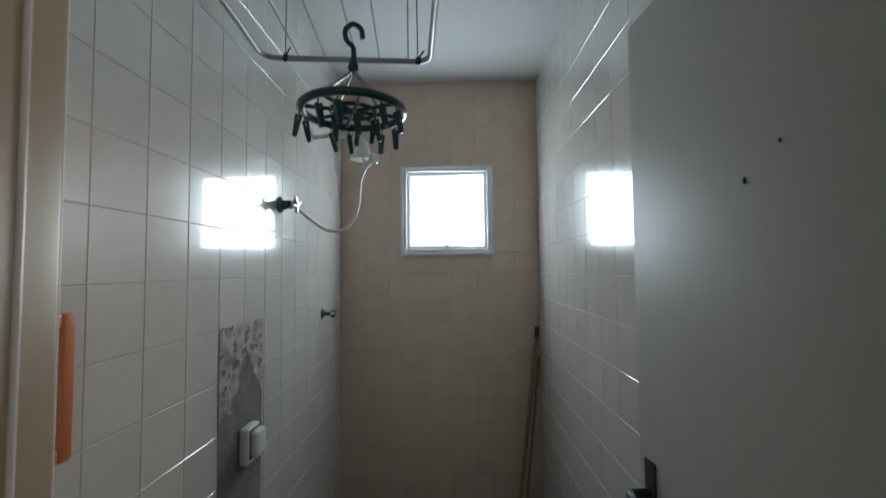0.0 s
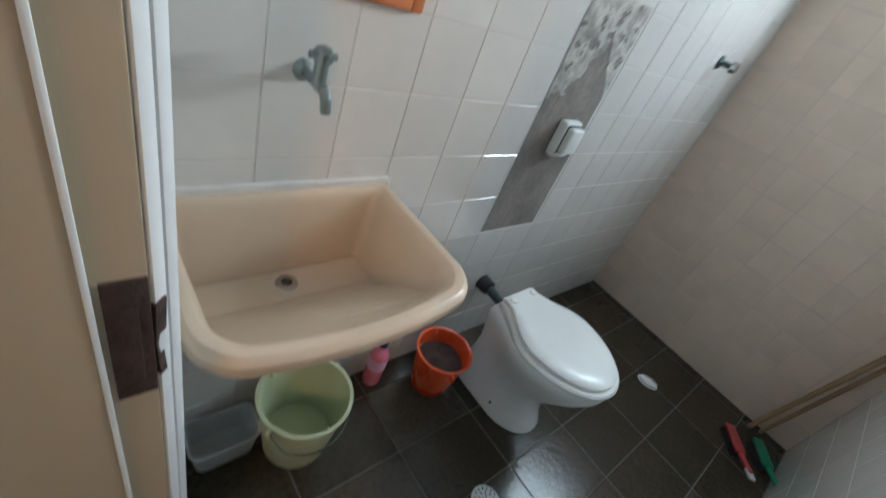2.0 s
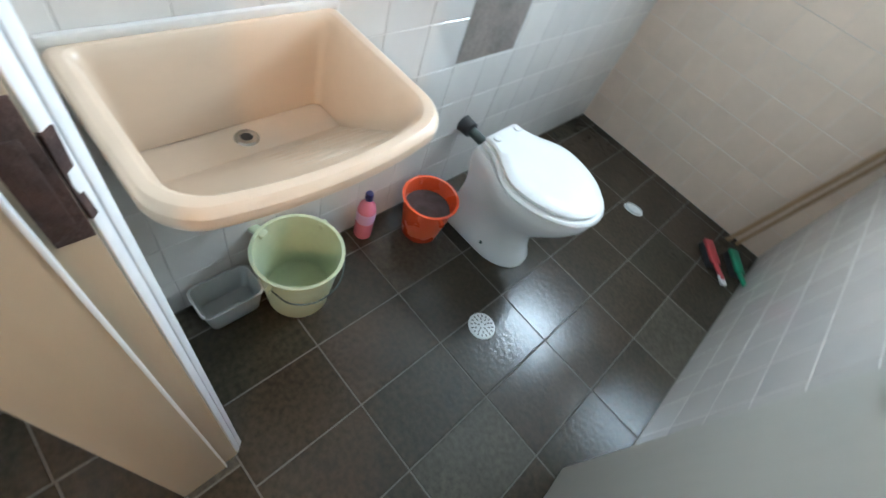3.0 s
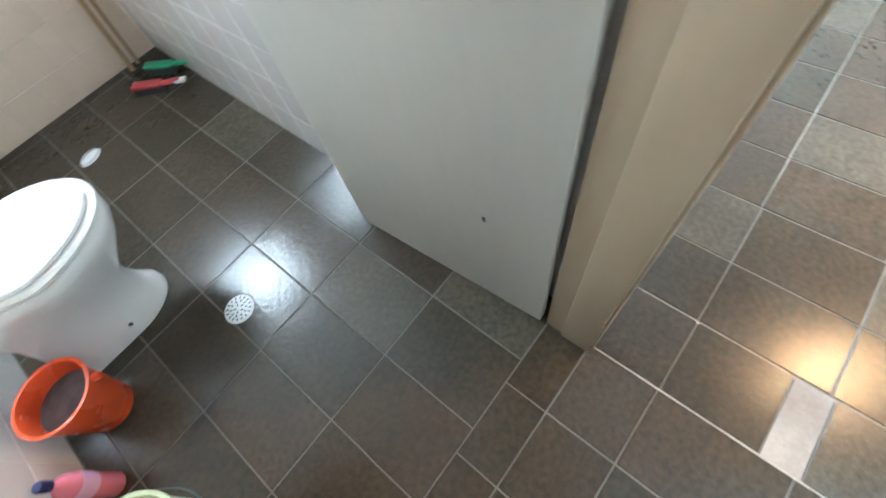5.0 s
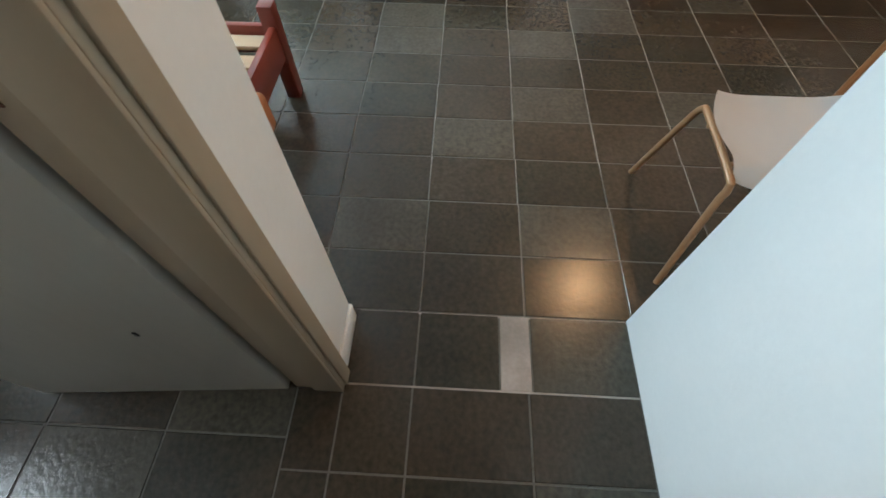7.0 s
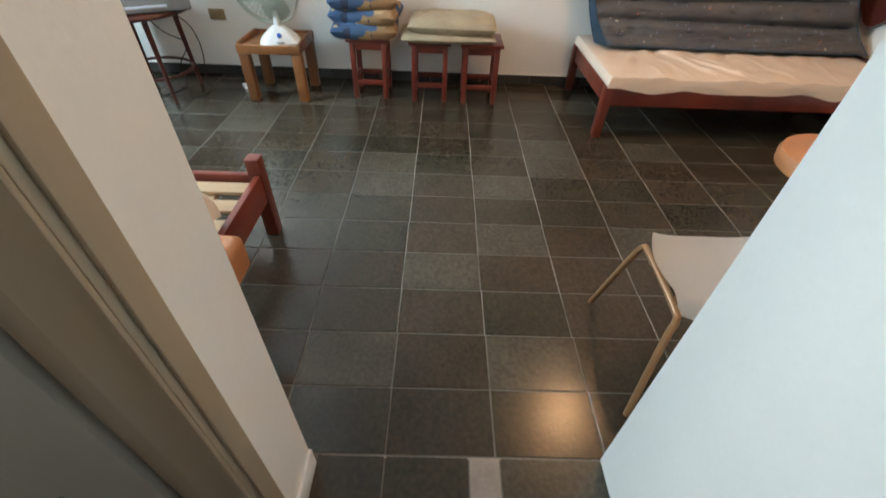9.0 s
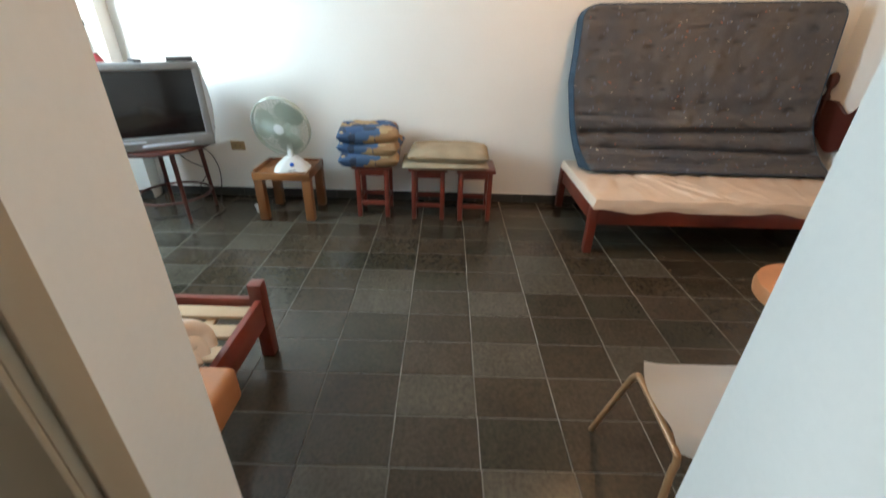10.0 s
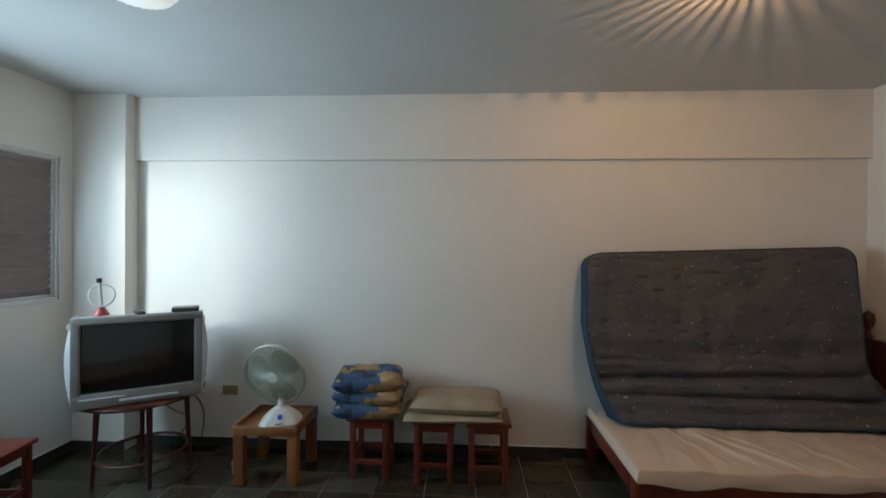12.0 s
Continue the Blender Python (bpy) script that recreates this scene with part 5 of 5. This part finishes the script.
# ---- living room: bare bed frame, seats by the passage ----
BF = thing("slatted_bed", "bare reddish wooden bed frame with pale slats", "bed")
fx0, fx1, fy0, fy1 = 1.40, 2.345, 1.425, 3.36
for x, y in ((fx1 - 0.03, fy0 + 0.03), (fx0 + 0.03, fy0 + 0.03), (fx1 - 0.03, fy1 - 0.03), (fx0 + 0.03, fy1 - 0.03)):
    part("post", solid((0.058, 0.058, 0.385), (x, y, 0.1925), bevel=0.007), "red_wood", BF)
for x in (fx0 + 0.015, fx1 - 0.028):
    part("side_rail", span((x - 0.013, fy0 + 0.06, 0.195), (x + 0.013, fy1 - 0.06, 0.305), bevel=0.004), "red_wood", BF)
for y in (fy0 + 0.02, fy1 - 0.02):
    part("end_rail", span((fx0 + 0.06, y - 0.013, 0.185), (fx1 - 0.06, y + 0.013, 0.315), bevel=0.004), "red_wood", BF)
for k in range(7):
    x = fx1 - 0.095 - k * 0.125
    part("slat", span((x - 0.036, fy0 + 0.034, 0.262), (x + 0.036, fy1 - 0.034, 0.280), bevel=0.003), "pale_wood", BF)
for y in (1.62, 2.15, 2.68, 3.2):
    part("cross_batten", span((fx0 + 0.03, y - 0.02, 0.243), (fx1 - 0.043, y + 0.02, 0.261), bevel=0.003), "pale_wood", BF)

AC = thing("low_seat", "tan leatherette low seat with a curved padded back", "seat", (1.61, 1.355, 0), 0)
part("cushion", solid((0.42, 0.130, 0.130), (-0.03, 0.0, 0.365), (0, 0, 0), bevel=0.026, segments=4), "tan_seat", AC)
for dx, dz in ((0.0, 0.0), (-0.050, -0.034), (-0.100, -0.068)):
    part("curved_back", tube(curve([(0.34 + dx, 0.125, 0.345), (0.355 + dx, 0.150, 0.405 + dz * 0.5), (0.29 + dx, 0.185, 0.455 + dz), (0.16 + dx, 0.205, 0.470 + dz), (0.0 + dx, 0.205, 0.460 + dz), (-0.12, 0.16, 0.40), (-0.15, 0.04, 0.345)], 6), 0.036, 12), "sheet", AC, "cream cloth curved pad")
for x in (-0.19, -0.02):
    for y in (-0.035, 0.035):
        part("leg", tube([(x, y, 0), (x, y, 0.305)], 0.013, 10), "red_wood", AC)

CH = thing("metal_chair", "white moulded chair on coppery tube legs", "chair", (1.707, -0.145, 0), 0)


def chair_seat():
    """A moulded seat with rounded corners, dished towards its edges, with a lip that rolls down in front."""
    bm = bmesh.new()
    N_ = 22
    g = {}
    for i in range(N_ + 1):
        for j in range(N_ + 1):
            u, v = i / N_ * 2 - 1, j / N_ * 2 - 1
            su, sv = u * math.sqrt(1 - 0.22 * v * v), v * math.sqrt(1 - 0.22 * u * u)
            lip = max(0, (-u - 0.62) / 0.38)
            z = 0.388 + 0.026 * (max(0, u) ** 3 + abs(v) ** 3.0) - 0.050 * lip ** 2
            g[i, j] = bm.verts.new((su * 0.150, sv * 0.198, z))
    for i in range(N_):
        for j in range(N_):
            bm.faces.new((g[i, j], g[i + 1, j], g[i + 1, j + 1], g[i, j + 1]))
    bmesh.ops.solidify(bm, geom=bm.faces[:], thickness=0.012)
    return bm


part("seat", chair_seat(), "seat_plastic", CH)
for y in (0.182, -0.182):
    s = math.copysign(1, y)
    part("leg_frame", tube(curve([(-0.243, y + s * 0.055, 0.0), (-0.165, y + s * 0.012, 0.29), (-0.150, y, 0.350), (-0.115, y, 0.372), (0.09, y, 0.385), (0.135, y, 0.372), (0.160, y + s * 0.010, 0.30), (0.229, y + s * 0.048, 0.0)], 6), 0.0105, 12), "tan_metal", CH)
for x in (-0.08, 0.07):
    part("crossbar", tube([(x, -0.182, 0.368), (x, 0.182, 0.368)], 0.008, 10), "tan_metal", CH)
RS = thing("round_stool", "orange-brown round wooden bar stool", "stool", (1.895, -0.475, 0.078))
part("seat", lathe([(0, 0.545), (0.155, 0.545), (0.172, 0.555), (0.176, 0.580), (0.170, 0.600), (0.12, 0.608), (0, 0.606)], 40), "tan_seat", RS)
for k in range(4):
    a = radians(45 + 90 * k)
    part("leg", tube([(0.085 * math.cos(a), 0.085 * math.sin(a), -0.078), (0.075 * math.cos(a), 0.075 * math.sin(a), 0.55)], [0.014, 0.017], 12), "brown_wood", RS)
part("foot_ring", tube([(0.082 * math.cos(2 * math.pi * k / 30), 0.082 * math.sin(2 * math.pi * k / 30), 0.22) for k in range(30)], 0.009, 8, closed=True), "brown_wood", RS)

# ---- tiles ----
TILE_MESHES = {}


def tile_mesh(kind, w, h, d, mat, edge=0.0015):
    """A thin slab w by h, its upper edge eased, lying with its face at z = 0."""
    key = (mat, round(w, 4), round(h, 4))
    edge = min(edge, d * 0.7)
    if key not in TILE_MESHES:
        a, b, c, e = w / 2, h / 2, w / 2 - edge, h / 2 - edge
        v = [(x, y, z) for z, p, q in ((-d, a, b), (-edge, a, b), (0, c, e)) for x, y in ((-p, -q), (p, -q), (p, q), (-p, q))]
        f = [(8, 9, 10, 11)] + [(4 * r + k, 4 * r + (k + 1) % 4, 4 * r + 4 + (k + 1) % 4, 4 * r + 4 + k) for r in (0, 1) for k in range(4)]
        me = bpy.data.meshes.new(kind)
        me.from_pydata(v, [], f)
        me.materials.append(M[mat])
        TILE_MESHES[key] = me
    return TILE_MESHES[key]


def lay(kind, parent, m, xs, ys, mat, d, gap, skip=None, wobble=0.0, tip=0.0):
    """Lays one tile in every field of the grid xs by ys, on the plane of the pose m."""
    for x0, x1 in zip(xs, xs[1:]):
        for y0, y1 in zip(ys, ys[1:]):
            if x1 - x0 < 0.02 or y1 - y0 < 0.02 or (skip and skip((x0 + x1) / 2, (y0 + y1) / 2)):
                continue
            me = tile_mesh(kind, x1 - x0 - gap, y1 - y0 - gap, d, mat)
            ob = new(kind, me)
            ob.matrix_world = m @ pose((x0 + x1) / 2, (y0 + y1) / 2, random.uniform(-wobble, 0), random.uniform(-tip, tip), random.uniform(-tip, tip), 0)
            ob.parent = parent


def grid(lo, hi, start, step):
    """Lines of a grid between two limits, cut at both ends."""
    k0, k1 = math.ceil((lo - start) / step - 1e-6), math.floor((hi - start) / step + 1e-6)
    lines = [lo] + [start + k * step for k in range(k0, k1 + 1) if lo + 0.012 < start + k * step < hi - 0.012] + [hi]
    return lines


flat = pose(0, 0, 0)
# living room and passage: rows across the walk, each row's joints set off a little from the next
hall_rows = grid(XE, XW, 1.3195, 0.2195)
for x0, x1 in zip(hall_rows, hall_rows[1:]):
    off = random.choice((0, 0, 0, 0.003, -0.004))
    cols = grid(YR, YL, 0.52 + off, 0.321)
    lay("slate_tile", FLOOR, flat, [x0, x1], cols, "slate", 0.012, 0.005, wobble=0.0004, tip=0.12)
pass_rows = grid(XB, XE, 1.0995, 0.2195)
for x0, x1 in zip(pass_rows, pass_rows[1:]):
    if abs(x0 - 1.0995) < 0.01:
        lay("slate_tile", FLOOR, flat, [x0, x1], [YP, 0.505], "slate", 0.012, 0.006)
        lay("cement_strip", FLOOR, flat, [x0, x1], [0.505, 0.595], "cement_strip", 0.012, 0.004)
        lay("slate_tile", FLOOR, flat, [x0, x1], [0.595, 0.835, YO], "slate", 0.012, 0.006)
    else:
        lay("slate_tile", FLOOR, flat, [x0, x1], grid(YP, YO, 0.52 + random.choice((0, 0.003, -0.003)), 0.321), "slate", 0.012, 0.006)
for x in (1.0995, 1.3195):
    part("pale_joint", span((x - 0.0028, YP, -0.0017), (x + 0.0028, YO - 0.013, -0.0004)), "cement_strip", FLOOR, "pale filled joint", smooth=False)
for k in range(-1, 6):
    y = 0.52 - 0.321 * k + (0.0005 if k % 2 else -0.0005)
    part("pale_joint", span((1.326, y - 0.0015, -0.0017), (4.25, y + 0.0015, -0.0009)), "pale_joint", FLOOR, "pale filled joint", smooth=False)
bath_cols = grid(XL, XR, 0.731, 0.2225)
for x0, x1 in zip(bath_cols, bath_cols[1:]):
    lay("slate_tile", FLOOR, flat, [x0, x1], grid(YI, YF, 1.475, 0.321), "slate", 0.012, 0.005, wobble=0.0004, tip=0.10)
lay("slate_tile", FLOOR, flat, grid(0.405, 1.083, 0.8795, 0.2195), [YO, YI], "slate", 0.012, 0.005)

# bathroom walls
T = 0.1475
zs = grid(0, H, 1.482, T)
ylines = grid(YI, YF, 2.567, T)
in_patch = lambda y, z: 2.12 < y < 2.41 and 0.60 < z < 1.34
side = Matrix(((0, 0, 1, XL), (1, 0, 0, 0), (0, 1, 0, 0), (0, 0, 0, 1)))
lay("wall_tile", WB, side, ylines, zs, "wall_tile", G, 0.0017, skip=in_patch, wobble=0.0004, tip=0.13)
other = Matrix(((0, 0, -1, XR), (-1, 0, 0, 0), (0, 1, 0, 0), (0, 0, 0, 1)))
lay("wall_tile", WR, other, [-y for y in ylines[::-1]], zs, "wall_tile", G, 0.0017, wobble=0.0004, tip=0.13)
far = Matrix(((1, 0, 0, 0), (0, 0, -1, YF), (0, 1, 0, 0), (0, 0, 0, 1)))
xf = [XL] + [v for v in (0.115, 0.2625, 0.345, 0.4925, 0.640, 0.7875, 0.877, 1.02)] + [XR]
zf = sorted(set([z for z in zs if abs(z - wz0) > 0.04 and abs(z - wz1) > 0.04] + [wz0, wz1]))
lay("wall_tile", WF, far, xf, zf, "beige_tile", G, 0.0017, skip=lambda x, z: wx0 < x < wx1 and wz0 < z < wz1, wobble=0.0004, tip=0.12)
# slate skirting of the living room, with a pale line along its top
part("filler_line", span((XW - 0.010, YR, 0.0725), (XW, 3.11, 0.079), bevel=0.002, segments=1), "alu", FLOOR, "thin pale line over the skirting", smooth=False)
part("filler_line", span((XE, YL - 0.010, 0.0725), (4.14, YL, 0.079), bevel=0.002, segments=1), "alu", FLOOR, "thin pale line over the skirting", smooth=False)
for k, y in enumerate(grid(YR, 3.11, 0.4, 0.40)[:-1]):
    y1 = grid(YR, 3.11, 0.4, 0.40)[k + 1]
    part("skirting_piece", span((XW - 0.012, y + 0.001, 0), (XW, y1 - 0.001, 0.072), bevel=0.002, segments=1), "skirt_slate", FLOOR, smooth=False)
xk = grid(XE, 4.14, 1.7, 0.40)
for a, b in zip(xk, xk[1:]):
    part("skirting_piece", span((a + 0.001, YL - 0.012, 0), (b - 0.001, YL, 0.072), bevel=0.002, segments=1), "skirt_slate", FLOOR, smooth=False)
    part("skirting_piece", span((a + 0.001, YR, 0), (b - 0.001, YR + 0.012, 0.072), bevel=0.002, segments=1), "skirt_slate", FLOOR, smooth=False)
part("skirting_piece", span((4.128, 3.11, 0), (4.14, YL - 0.013, 0.072), bevel=0.002, segments=1), "skirt_slate", FLOOR, smooth=False)
